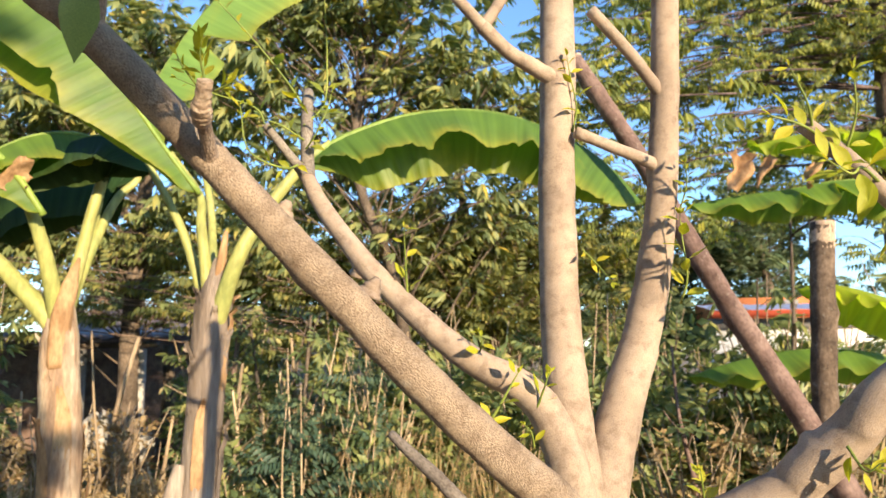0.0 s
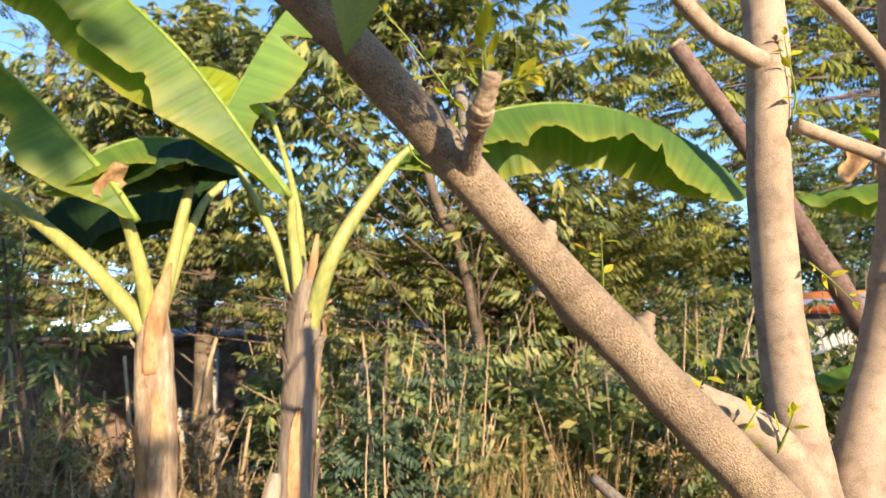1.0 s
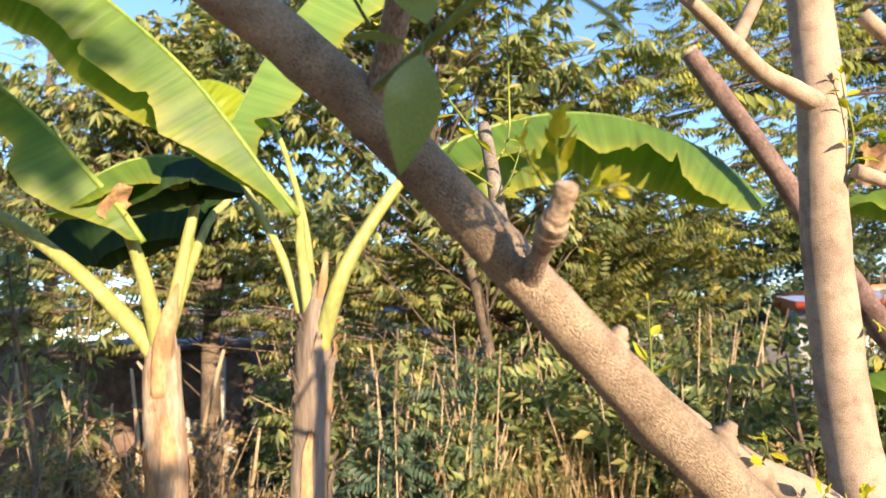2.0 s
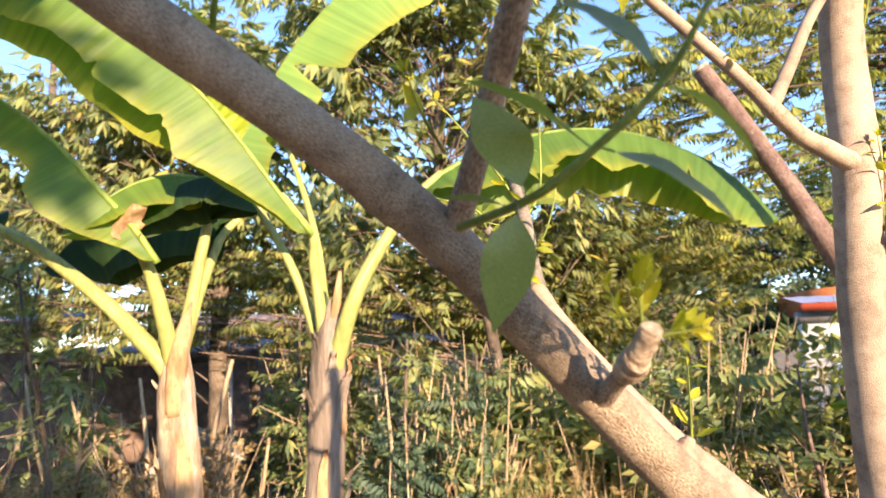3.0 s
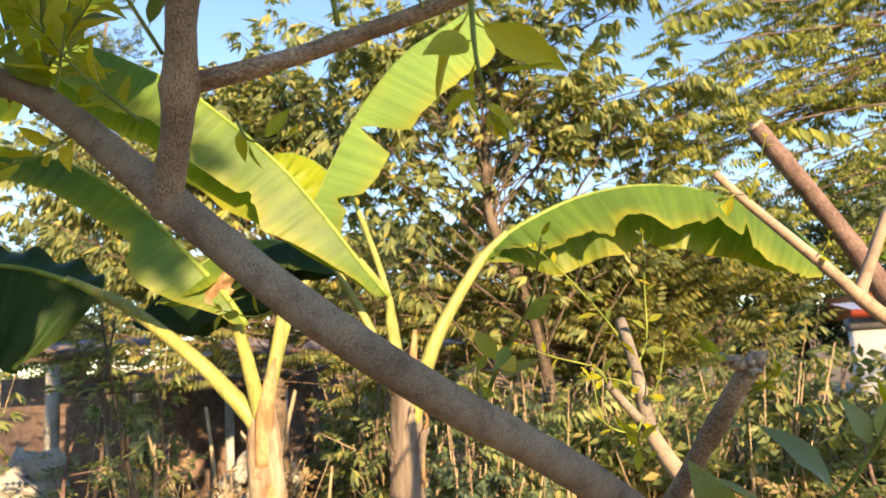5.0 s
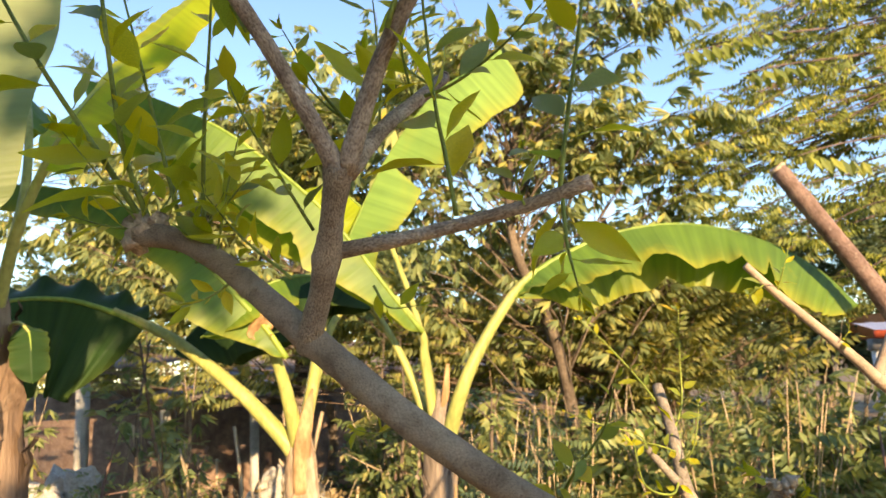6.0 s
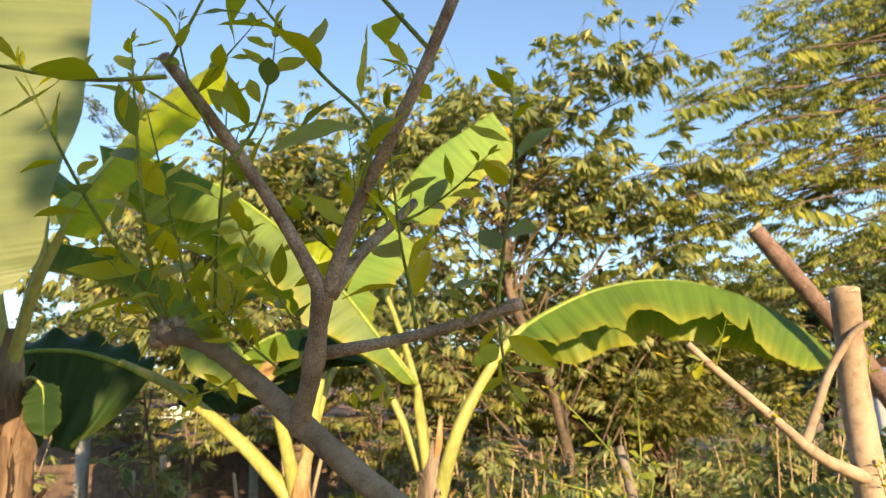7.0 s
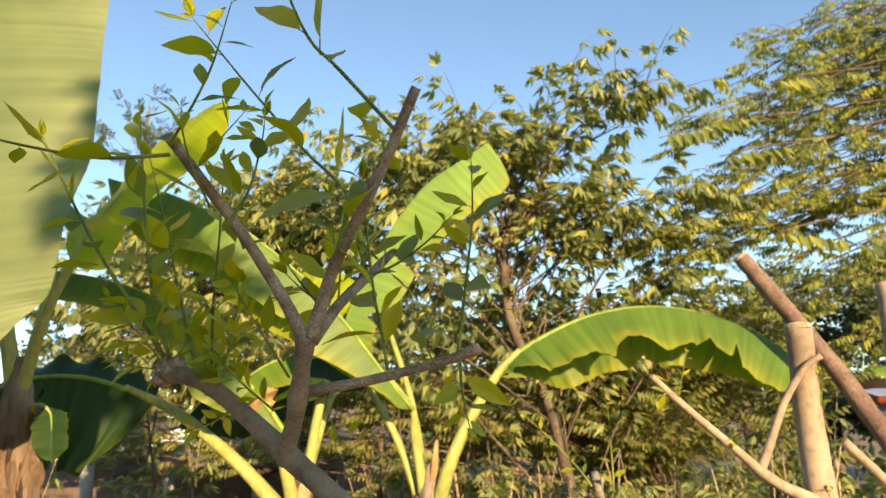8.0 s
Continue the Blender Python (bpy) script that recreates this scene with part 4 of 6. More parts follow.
def pseudostem(plant, pts, radii, seed, sheaths, mat=None):
    AXES[plant.name] = pts
    bm = bmesh.new()
    tube(bm, pts, radii, 46, 26, 0.10, seed)
    st = part("stem", bm, mat or M_STEM, plant)
    rng = random.Random(int(seed * 10))
    line = catmull(pts, 46)
    for k in range(sheaths):
        f0 = rng.uniform(0.05, 0.75)
        ln = rng.uniform(0.12, 0.3)
        a0 = rng.uniform(0, 6.28)
        span = rng.uniform(0.5, 1.2)
        bm = bmesh.new()
        rows = []
        for i in range(13):
            u = i / 12
            f = min(f0 + ln * u, 1.0)
            q = line[int(f * 46)].lerp(line[min(int(f * 46) + 1, 46)], f * 46 % 1)
            r = lerp_list(radii, f) * 1.03 + (0.05 if mat else 0.035) * u ** 3 * rng.uniform(0.3, 1.0)
            row = []
            for j in range(7):
                a = a0 + span * (j / 6 - 0.5) * (1 - 0.75 * u ** 1.5) + 0.1 * math.sin(u * 4 + k)
                rr = r + 0.004 * noise.noise((u * 5, j * 0.8, k))
                row.append(bm.verts.new(q + Vector((math.cos(a) * rr, math.sin(a) * rr, 0.01 * math.sin(j * 2.0 + k)))))
            rows.append(row)
        grid_faces(bm, rows)
        part("dry_sheath", bm, M_DRY if k % 3 == 0 else (mat or M_STEM), plant)
    return st


ban1 = thing("banana_plant", (-1.6, 3.25, 0), "banana plant with a pale papery stem and yellow-green stalks", "banana plant", "banana plants")
pseudostem(ban1, [(-1.58, 3.25, -0.05), (-1.58, 3.25, 0.6), (-1.595, 3.25, 1.26), (-1.615, 3.25, 1.55), (-1.625, 3.25, 1.74), (-1.63, 3.25, 1.94)], [0.10, 0.088, 0.080, 0.078, 0.074, 0.040], 1.3, 14)
bm = bmesh.new()
tube(bm, [(-1.60, 3.20, 1.60), (-1.598, 3.195, 1.78), (-1.572, 3.205, 1.95), (-1.55, 3.222, 2.07)], [0.045, 0.046, 0.032, 0.006], 18, 12, 0.15, 6.0, flat=0.6)
part("dry_spike", bm, M_DRY, ban1, "dry tan pointed sheath")
# sunlit leaf that leans out to the left, low
banana_leaf(ban1, [(-1.629, 3.2, 1.78), (-1.636, 3.15, 2.0), (-1.655, 3.09, 2.16), (-1.675, 3.04, 2.27)],
            [(-1.58, 3.0, 2.22), (-1.663, 2.96, 2.362), (-1.803, 2.92, 2.53), (-1.949, 2.88, 2.70), (-2.165, 2.84, 2.88), (-2.384, 2.8, 2.982), (-2.7, 2.72, 3.05), (-3.05, 2.65, 3.02)],
            0.235, (86, 70), M_BAN, (0.6, 0.1, 0.75), 0.036, 2.0, (), 0.014, (0.04, 0.8), wave=3.0,
            edge={-1: [(0, 0.2), (0.08, 0.32), (0.2, 0.72), (0.3, 1.0), (0.36, 0.96), (0.40, 0.62), (0.6, 0.7), (1, 0.6)], 1: [(0, 0.2), (0.1, 0.3), (0.3, 0.6), (1, 0.6)]})
# stalk to the far left, its hanging blade has shade put into its colour
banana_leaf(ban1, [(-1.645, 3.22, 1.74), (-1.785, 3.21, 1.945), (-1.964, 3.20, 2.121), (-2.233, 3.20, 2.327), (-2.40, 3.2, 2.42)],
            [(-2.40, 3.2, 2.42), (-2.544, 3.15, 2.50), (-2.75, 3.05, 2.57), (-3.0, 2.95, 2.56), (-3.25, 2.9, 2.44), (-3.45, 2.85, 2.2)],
            0.48, (-38, 84), M_BAN_SHADE, (0, 0.1, 1), 0.040, 4.0, ((0.4, -1, 0.5, 0.05), (0.62, -1, 0.4, 0.03)), 0.03, (0.16, 0.7), halves=(0.34, 1.0))
# leaf that arches over in the middle, partly brown
banana_leaf(ban1, [(-1.612, 3.25, 1.80), (-1.566, 3.25, 2.05), (-1.528, 3.25, 2.25), (-1.475, 3.25, 2.50)],
            [(-1.475, 3.25, 2.50), (-1.48, 3.20, 2.585), (-1.57, 3.12, 2.60), (-1.69, 3.04, 2.56), (-1.82, 2.97, 2.46), (-1.95, 2.92, 2.33)],
            0.2, (58, 55), M_BAN, (0.3, 0.3, 1), 0.033, 7.0, ((0.5, 1, 0.6, 0.04), (0.7, 1, 0.4, 0.04)), 0.008, (0.25, 0.6), wave=2.0)
flap(ban1, (-1.66, 2.93, 2.43), 0.07, 0.13, 3.0)
# leaf behind, darkened by colour as if in shade
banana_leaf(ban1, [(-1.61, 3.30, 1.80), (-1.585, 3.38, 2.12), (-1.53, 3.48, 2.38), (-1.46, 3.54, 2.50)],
            [(-1.42, 3.55, 2.53), (-1.5, 3.57, 2.60), (-1.7, 3.6, 2.64), (-2.0, 3.62, 2.60), (-2.3, 3.62, 2.48), (-2.5, 3.62, 2.3)], 0.34, (76, 74), M_BAN_SHADE, (0, 0, 1), 0.026, 8.0, (), 0.012, wave=2.0, crease=0.002)
# the tall light leaf rising behind, to the right; two deep rips split its lower edge
banana_leaf(ban1, [(-1.62, 3.30, 1.84), (-1.60, 3.40, 2.2), (-1.55, 3.40, 2.48), (-1.475, 3.39, 2.64)],
            [(-1.475, 3.39, 2.64), (-1.427, 3.40, 2.765), (-1.329, 3.43, 2.99), (-1.213, 3.46, 3.22), (-1.066, 3.49, 3.438), (-0.917, 3.53, 3.606), (-0.754, 3.57, 3.717), (-0.573, 3.60, 3.83)],
            0.345, (6, 60), M_BAN_P, (-0.25, -1, 0.25), 0.024, 9.0, ((0.205, 1, 0.5, 0.028), (0.43, 1, 0.86, 0.045)), 0.012, (0.03, 0.95), wave=3.0, halves=(1.0, 0.16),
            edge={1: [(0, 0.35), (0.05, 0.62), (0.19, 0.66), (0.215, 0.62), (0.24, 0.72), (0.40, 0.80), (0.43, 0.78), (0.46, 0.9), (0.60, 1.0), (0.9, 0.98), (1, 0.8)]})

ban2 = thing("banana_plant", (-0.97, 3.12, 0), "banana plant with a grey-brown shredded stem and a broad arching leaf", "banana plant", "banana plants")
pseudostem(ban2, [(-0.99, 3.12, -0.05), (-0.985, 3.12, 0.6), (-0.962, 3.12, 1.25), (-0.95, 3.12, 1.5), (-0.938, 3.115, 1.74), (-0.92, 3.11, 1.90), (-0.905, 3.11, 2.04)], [0.10, 0.082, 0.074, 0.073, 0.073, 0.062, 0.024], 2.7, 12, M_STEM_G)
bm = bmesh.new()
tube(bm, [(-0.92, 3.10, 1.70), (-0.905, 3.09, 1.88), (-0.888, 3.08, 2.05), (-0.874, 3.075, 2.15)], [0.03, 0.028, 0.02, 0.008], 16, 10, 0.2, 2.0, flat=0.45)
part("dry_spike", bm, M_DRY, ban2, "dry brown pointed leaf stalk")
bm = bmesh.new()
tube(bm, [(-1.13, 3.05, -0.05), (-1.10, 3.05, 0.5), (-1.06, 3.06, 0.95), (-1.02, 3.08, 1.22)], [0.09, 0.085, 0.07, 0.03], 20, 14, 0.25, 4.0, flat=0.6)
part("old_sheath", bm, M_STEM_G, ban2, "dry split outer sheath")
# the broad arching leaf with the notched edge; its far half hangs lower, in the shade of the near one
banana_leaf(ban2, [(-0.895, 3.08, 1.72), (-0.821, 3.05, 2.02), (-0.719, 3.08, 2.224), (-0.578, 3.12, 2.43)],
            [(-0.578, 3.12, 2.43), (-0.463, 3.15, 2.545), (-0.302, 3.19, 2.632), (-0.104, 3.24, 2.705), (0.14, 3.28, 2.735), (0.385, 3.31, 2.70), (0.64, 3.34, 2.592), (0.82, 3.36, 2.455), (0.94, 3.38, 2.31)],
            0.305, (48, 80), M_BAN_M, (0, 0, 1), 0.037, 11.0, ((0.655, 1, 0.3, 0.012), (0.72, 1, 0.5, 0.014), (0.50, -1, 0.2, 0.06)), 0.02, (0.26, 0.86), wave=5.0, crease=0.026,
            edge={-1: [(0, 0.6), (0.2, 0.95), (0.45, 1.0), (0.65, 0.95), (0.8, 0.75), (1, 0.5)], 1: [(0, 0.5), (0.2, 0.72), (0.27, 0.84), (0.31, 0.80), (0.365, 1.02), (0.40, 0.80), (0.435, 0.74), (0.48, 0.86), (0.535, 1.08), (0.57, 0.90), (0.62, 0.86), (0.68, 1.0), (0.73, 0.95), (0.80, 1.02), (0.9, 1.0), (1, 1.0)]})
# the long leaf that leans up to the left
banana_leaf(ban2, [(-0.935, 3.1, 1.75), (-0.96, 3.09, 2.0), (-0.975, 3.06, 2.18), (-0.975, 3.03, 2.29)],
            [(-0.958, 3.0, 2.295), (-1.066, 2.943, 2.448), (-1.216, 2.886, 2.672), (-1.365, 2.829, 2.866), (-1.572, 2.771, 3.068), (-1.731, 2.714, 3.197), (-1.863, 2.657, 3.269), (-2.015, 2.6, 3.339), (-2.25, 2.5, 3.40)],
            0.25, (84, 66), M_BAN, (0.7, 0.05, 0.7), 0.028, 13.0, ((0.36, -1, 0.25, 0.012), (0.5, -1, 0.2, 0.012)), 0.016, (0.05, 0.85), wave=3.5, halves=(1.15, 1.0), crease=0.012,
            edge={1: [(0, 0.16), (0.12, 0.3), (0.25, 0.75), (0.4, 1.05), (1, 1.0)], -1: [(0, 0.2), (0.10, 0.3), (0.2, 0.62), (0.28, 0.98), (0.33, 0.80), (0.48, 1.0), (0.54, 0.82), (0.75, 0.95), (1, 0.9)]})
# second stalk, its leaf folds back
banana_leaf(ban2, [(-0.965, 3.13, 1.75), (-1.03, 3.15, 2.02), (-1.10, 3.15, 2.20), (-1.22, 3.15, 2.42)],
            [(-1.22, 3.15, 2.42), (-1.29, 3.14, 2.53), (-1.38, 3.12, 2.58), (-1.5, 3.1, 2.57), (-1.66, 3.08, 2.48), (-1.78, 3.05, 2.33)], 0.2, (62, 60), M_BAN_SHADE, (0, 0.2, 1), 0.025, 15.0, (), 0.008, (0.2, 0.6), wave=2.0, crease=0.002)
# small light leaf behind
banana_leaf(ban2, [(-0.95, 3.16, 1.8), (-1.05, 3.4, 2.3), (-1.2, 3.6, 2.7), (-1.3, 3.7, 2.9)],
            [(-1.3, 3.7, 2.9), (-1.42, 3.75, 3.05), (-1.58, 3.8, 3.18), (-1.75, 3.82, 3.22), (-1.95, 3.84, 3.15)], 0.22, (40, 45), M_BAN_Y, (0, -0.3, 1), 0.02, 16.0, (), 0.03)

ban3 = thing("banana_plant", (-2.42, 2.25, 0), "banana plant with a ragged brown stem and huge hanging leaves", "banana plant", "banana plants")
pseudostem(ban3, [(-2.36, 2.25, -0.05), (-2.34, 2.25, 0.8), (-2.33, 2.24, 1.6), (-2.34, 2.23, 2.0), (-2.36, 2.22, 2.3), (-2.37, 2.22, 2.56)], [0.12, 0.105, 0.092, 0.084, 0.072, 0.03], 3.9, 18, M_STEM_D)
for k in range(9):
    flap(ban3, (-2.42 + 0.022 * k + 0.01 * math.sin(k * 5), 2.145 - 0.012 * math.sin(k * 2.3) + 0.0025 * (k - 4) ** 2, 2.36 - 0.05 * (k * 3 % 7)), 0.030 + 0.008 * (k % 3), 0.28 + 0.06 * (k % 4), 40 + k * 1.7, M_STEM_D)
# the huge leaf that hangs close to the camera
banana_leaf(ban3, [(-2.38, 2.22, 2.35), (-2.42, 2.15, 2.8), (-2.45, 2.05, 3.3), (-2.43, 1.95, 3.75)],
            [(-2.43, 1.95, 3.75), (-2.40, 1.84, 4.15), (-2.32, 1.72, 4.35), (-2.22, 1.60, 4.25), (-2.14, 1.52, 3.9), (-2.09, 1.48, 3.45), (-2.05, 1.47, 3.0), (-1.98, 1.48, 2.60), (-1.91, 1.49, 2.42)],
            0.47, (4, 6), M_BAN_N, (0.15, -1, 0.25), 0.03, 17.0, (), 0.010, (0.2, 0.52), curl=0.12)
# yellow-lit leaf rising to the right
banana_leaf(ban3, [(-2.36, 2.22, 2.35), (-2.27, 2.17, 2.58), (-2.18, 2.12, 2.73), (-2.09, 2.1, 2.88)],
            [(-2.09, 2.1, 2.88), (-2.03, 2.1, 2.99), (-1.93, 2.13, 3.15), (-1.80, 2.17, 3.30), (-1.66, 2.2, 3.45), (-1.53, 2.22, 3.56)],
            0.19, (5, 12), M_BAN_Y, (-0.3, -1, 0.4), 0.024, 19.0, ((0.3, 1, 0.3, 0.02),), 0.008, (0.10, 0.85), wave=2.0, halves=(1.0, 0.8))
banana_leaf(ban3, [(-2.37, 2.24, 2.35), (-2.39, 2.3, 2.6), (-2.42, 2.4, 2.9), (-2.5, 2.5, 3.2)],
            [(-2.5, 2.5, 3.2), (-2.6, 2.6, 3.4), (-2.8, 2.7, 3.55), (-3.0, 2.8, 3.5), (-3.2, 2.9, 3.3)], 0.25, (40, 40), M_BAN, (0, 0, 1), 0.024, 20.0, (), 0.03)
banana_leaf(ban3, [(-2.35, 2.24, 2.2), (-2.30, 2.2, 2.3), (-2.24, 2.17, 2.36), (-2.19, 2.15, 2.36)],
            [(-2.19, 2.15, 2.36), (-2.15, 2.14, 2.33), (-2.13, 2.13, 2.26), (-2.12, 2.13, 2.16)], 0.07, (30, 30), M_BAN_SHADE, (0.6, -0.6, 0.6), 0.012, 21.0, (), 0.003, crease=0.001)

ban4 = thing("banana_plant", (2.75, 4.0, 0), "banana plant with low spreading sunlit leaves, one withered brown", "banana plant", "banana plants")
pseudostem(ban4, [(2.78, 4.0, -0.05), (2.78, 4.0, 0.5), (2.77, 4.0, 1.0), (2.76, 4.0, 1.45)], [0.11, 0.10, 0.085, 0.06], 5.1, 6)
banana_leaf(ban4, [(2.74, 4.0, 1.25), (2.62, 3.97, 1.45), (2.5, 3.94, 1.53), (2.42, 3.92, 1.55)],
            [(2.42, 3.92, 1.55), (2.25, 3.9, 1.60), (2.0, 3.9, 1.625), (1.75, 3.9, 1.61), (1.5, 3.9, 1.56), (1.28, 3.9, 1.49)], 0.2, (58, 30), M_BAN, (0, 0, 1), 0.02, 23.0, ((0.5, -1, 0.2, 0.05),), 0.02, (0.1, 0.6))
banana_leaf(ban4, [(2.74, 4.0, 1.3), (2.7, 3.9, 1.5), (2.62, 3.8, 1.62), (2.5, 3.74, 1.72)],
            [(2.5, 3.74, 1.72), (2.38, 3.7, 1.80), (2.2, 3.7, 1.88), (2.02, 3.7, 1.935), (1.88, 3.7, 1.95), (1.8, 3.7, 1.92)], 0.2, (66, 30), M_BAN_Y, (0.1, 0, 1), 0.02, 25.0, ((0.6, -1, 0.2, 0.05),), 0.03, (0.1, 0.6))
banana_leaf(ban4, [(2.74, 4.0, 1.4), (2.74, 3.95, 1.8), (2.68, 3.9, 2.15), (2.5, 3.85, 2.42)],
            [(2.5, 3.85, 2.42), (2.3, 3.82, 2.50), (2.1, 3.8, 2.50), (1.85, 3.8, 2.46), (1.6, 3.8, 2.43), (1.3, 3.8, 2.38)], 0.19, (50, 45), M_BAN, (0, 0.1, 1), 0.02, 27.0, ((0.3, -1, 0.7, 0.03), (0.45, -1, 0.7, 0.02), (0.6, -1, 0.6, 0.02)), 0.03, (0.1, 0.6))
banana_leaf(ban4, [(2.75, 4.0, 1.4), (2.76, 3.92, 1.9), (2.7, 3.85, 2.3), (2.55, 3.78, 2.58)],
            [(2.55, 3.78, 2.58), (2.35, 3.74, 2.70), (2.1, 3.7, 2.74), (1.85, 3.7, 2.72), (1.6, 3.7, 2.66)], 0.13, (55, 35), M_BAN_Y, (0, 0, 1), 0.018, 28.0, ((0.5, -1, 0.7, 0.04), (0.7, 1, 0.6, 0.03)), 0.04, (0.1, 0.6))
for k, (x, z, w, h) in enumerate(((1.52, 2.62, 0.07, 0.2), (1.66, 2.60, 0.025, 0.15), (1.92, 2.56, 0.025, 0.12))):
    flap(ban4, (x, 3.66, z), w, h, k + 0.5)

# ---- cut pole leaning by an upright post ----
pole = thing("leaning_pole", (1.9, 3.28, 0), "reddish-brown cut tree limb leaning at a slant", "pole")
bm = bmesh.new()
POLE = [(2.24, 3.33, -0.03), (1.86, 3.29, 0.70), (1.51, 3.25, 1.37), (1.185, 3.21, 1.90), (0.90, 3.18, 2.43), (0.605, 3.15, 2.91)]
tube(bm, POLE, [0.070, 0.060, 0.052, 0.047, 0.041, 0.036], 60, 16, 0.12, 3.0, knots=((0.55, 1.5, 0.3, 0.015), (0.72, 3.5, 0.25, 0.012)))
body = part("pole_shaft", bm, M_POLE, pole)
cut_end(body, POLE[-1], (-0.5, 0, 0.85), 0.0355, 4.0)
post = thing("wooden_post", (1.72, 3.32, 0), "dark weathered upright post with a pale sawn top", "post")
bm = bmesh.new()
POST = [(1.62, 3.32, -0.03), (1.635, 3.32, 0.6), (1.66, 3.32, 1.33), (1.695, 3.32, 1.78), (1.728, 3.32, 2.186)]
tube(bm, POST, [0.065, 0.06, 0.055, 0.053, 0.05], 40, 16, 0.12, 8.0, knots=((0.75, 4.5, 0.3, 0.02),))
body = part("post_shaft", bm, M_POST, post)
cut_end(body, POST[-1], (0.05, 0, 1), 0.0495, 4.0)
bm = bmesh.new()
tube(bm, [(1.7175, 3.32, 2.06), (1.722, 3.32, 2.11), (1.7285, 3.32, 2.19)], [0.0500, 0.0535, 0.0520], 12, 18, 0.10, 8.0)
part("stripped_top", bm, M_CUT, body, "pale bare wood below the sawn top")


# ---- trees and bushes behind ----
def leaflet_fan(kind, rng):
    """Templates of leaf sprays: lists of (base, way, face, length, width) for their leaflets, one spray about a metre long along x."""
    out = []
    if kind == "pinnate":
        n = 6
        for i in range(n):
            u = 0.18 + 0.8 * i / (n - 1)
            for s in (-1, 1):
                out.append(((u, 0, -0.1 * u * u), (0.35, 0.55 * s, -0.55 - 0.6 * rng.random()), (rng.uniform(-0.5, 0.7), 0.6 * s, 0.8), 0.40 * (1 - 0.45 * abs(u - 0.5)), 0.36))
        out.append(((1, 0, -0.1), (1, 0, -0.5), (0.3, 0, 1), 0.36, 0.36))
    elif kind == "palmate":
        for i in range(7):
            a = -2.1 + 4.2 * i / 6 + rng.uniform(-0.15, 0.15)
            out.append(((0.45, 0, 0), (math.cos(a), math.sin(a), -0.9 - 0.8 * rng.random()), (math.cos(a) * 0.5, math.sin(a) * 0.5, 0.8), 0.72 * (0.8 + 0.3 * math.cos(a)) * rng.uniform(0.85, 1.1), 0.26))
    else:
        for i in range(7):
            u = 0.2 + 0.75 * i / 6
            s = 1 if i % 2 else -1
            out.append(((u, 0, 0), (0.6, 0.8 * s, rng.uniform(-0.4, 0.3)), (rng.uniform(-0.4, 0.4), -0.3, 1), 0.42, 0.5))
    return out


def template_arrays(kind, seed):
    rng = random.Random(seed)
    verts, faces = [], []
    for base, way, face, ln, wd in leaflet_fan(kind, rng):
        x = Vector(way).normalized()
        z = Vector(face)
        z = (z - x * z.dot(x)).normalized()
        y = z.cross(x)
        o = len(verts)
        b = Vector(base)
        for a, c, h in ((0, 0, 0), (0.42, 0.5, 0.10), (0.42, -0.5, 0.10), (0.5, 0, 0), (1, 0, -0.12)):
            verts.append(b + x * a * ln + y * c * ln * wd + z * h * ln * wd)
        faces += [(o, o + 2, o + 3), (o, o + 3, o + 1), (o + 3, o + 2, o + 4), (o + 3, o + 4, o + 1)]
    return np.array([tuple(v) for v in verts]), np.array(faces)


TEMPLATES = {k: [template_arrays(k, s) for s in range(4)] for k in ("pinnate", "palmate", "simple")}


class Foliage:
    """Collects many sprays and thin twigs into one mesh each."""

    def __init__(self):
        self.v, self.f, self.n = [], [], 0
        self.twigs = bmesh.new()

    def spray(self, kind, at, way, size, rng, roll=0.5):
        x = Vector(way).normalized()
        z = Vector((rng.uniform(-roll, roll), rng.uniform(-roll, roll) - 0.15, 1))
        z = z - x * z.dot(x)
        z = z.normalized() if z.length > 1e-3 else x.orthogonal().normalized()
        y = z.cross(x)
        tv, tf = TEMPLATES[kind][rng.randrange(4)]
        m = np.array([tuple(x), tuple(y), tuple(z)]) * size
        self.v.append(tv @ m + np.array(tuple(at)))
        self.f.append(tf + self.n)
        self.n += len(tv)

    def twig(self, pts, r0, r1, n=5, sides=4):
        tube(self.twigs, pts, [r0, r1], n, sides, 0.0, 0.0)

    def finish(self, parent, leaf_material, bark, crown="crown", limbs="branchwork"):
        me = bpy.data.meshes.new(crown)
        me.from_pydata(np.concatenate(self.v).tolist(), [], np.concatenate(self.f).tolist())
        me.materials.append(leaf_material)
        part(crown, me, leaf_material, parent, "", kind="stuff")
        part(limbs, self.twigs, bark, parent, "", kind="stuff")


def in_ellipsoid(rng, c, r):
    while True:
        p = Vector([rng.uniform(-1, 1) for _ in range(3)])
        if p.length <= 1:
            return Vector((c[0] + p.x * r[0], c[1] + p.y * r[1], c[2] + p.z * r[2]))


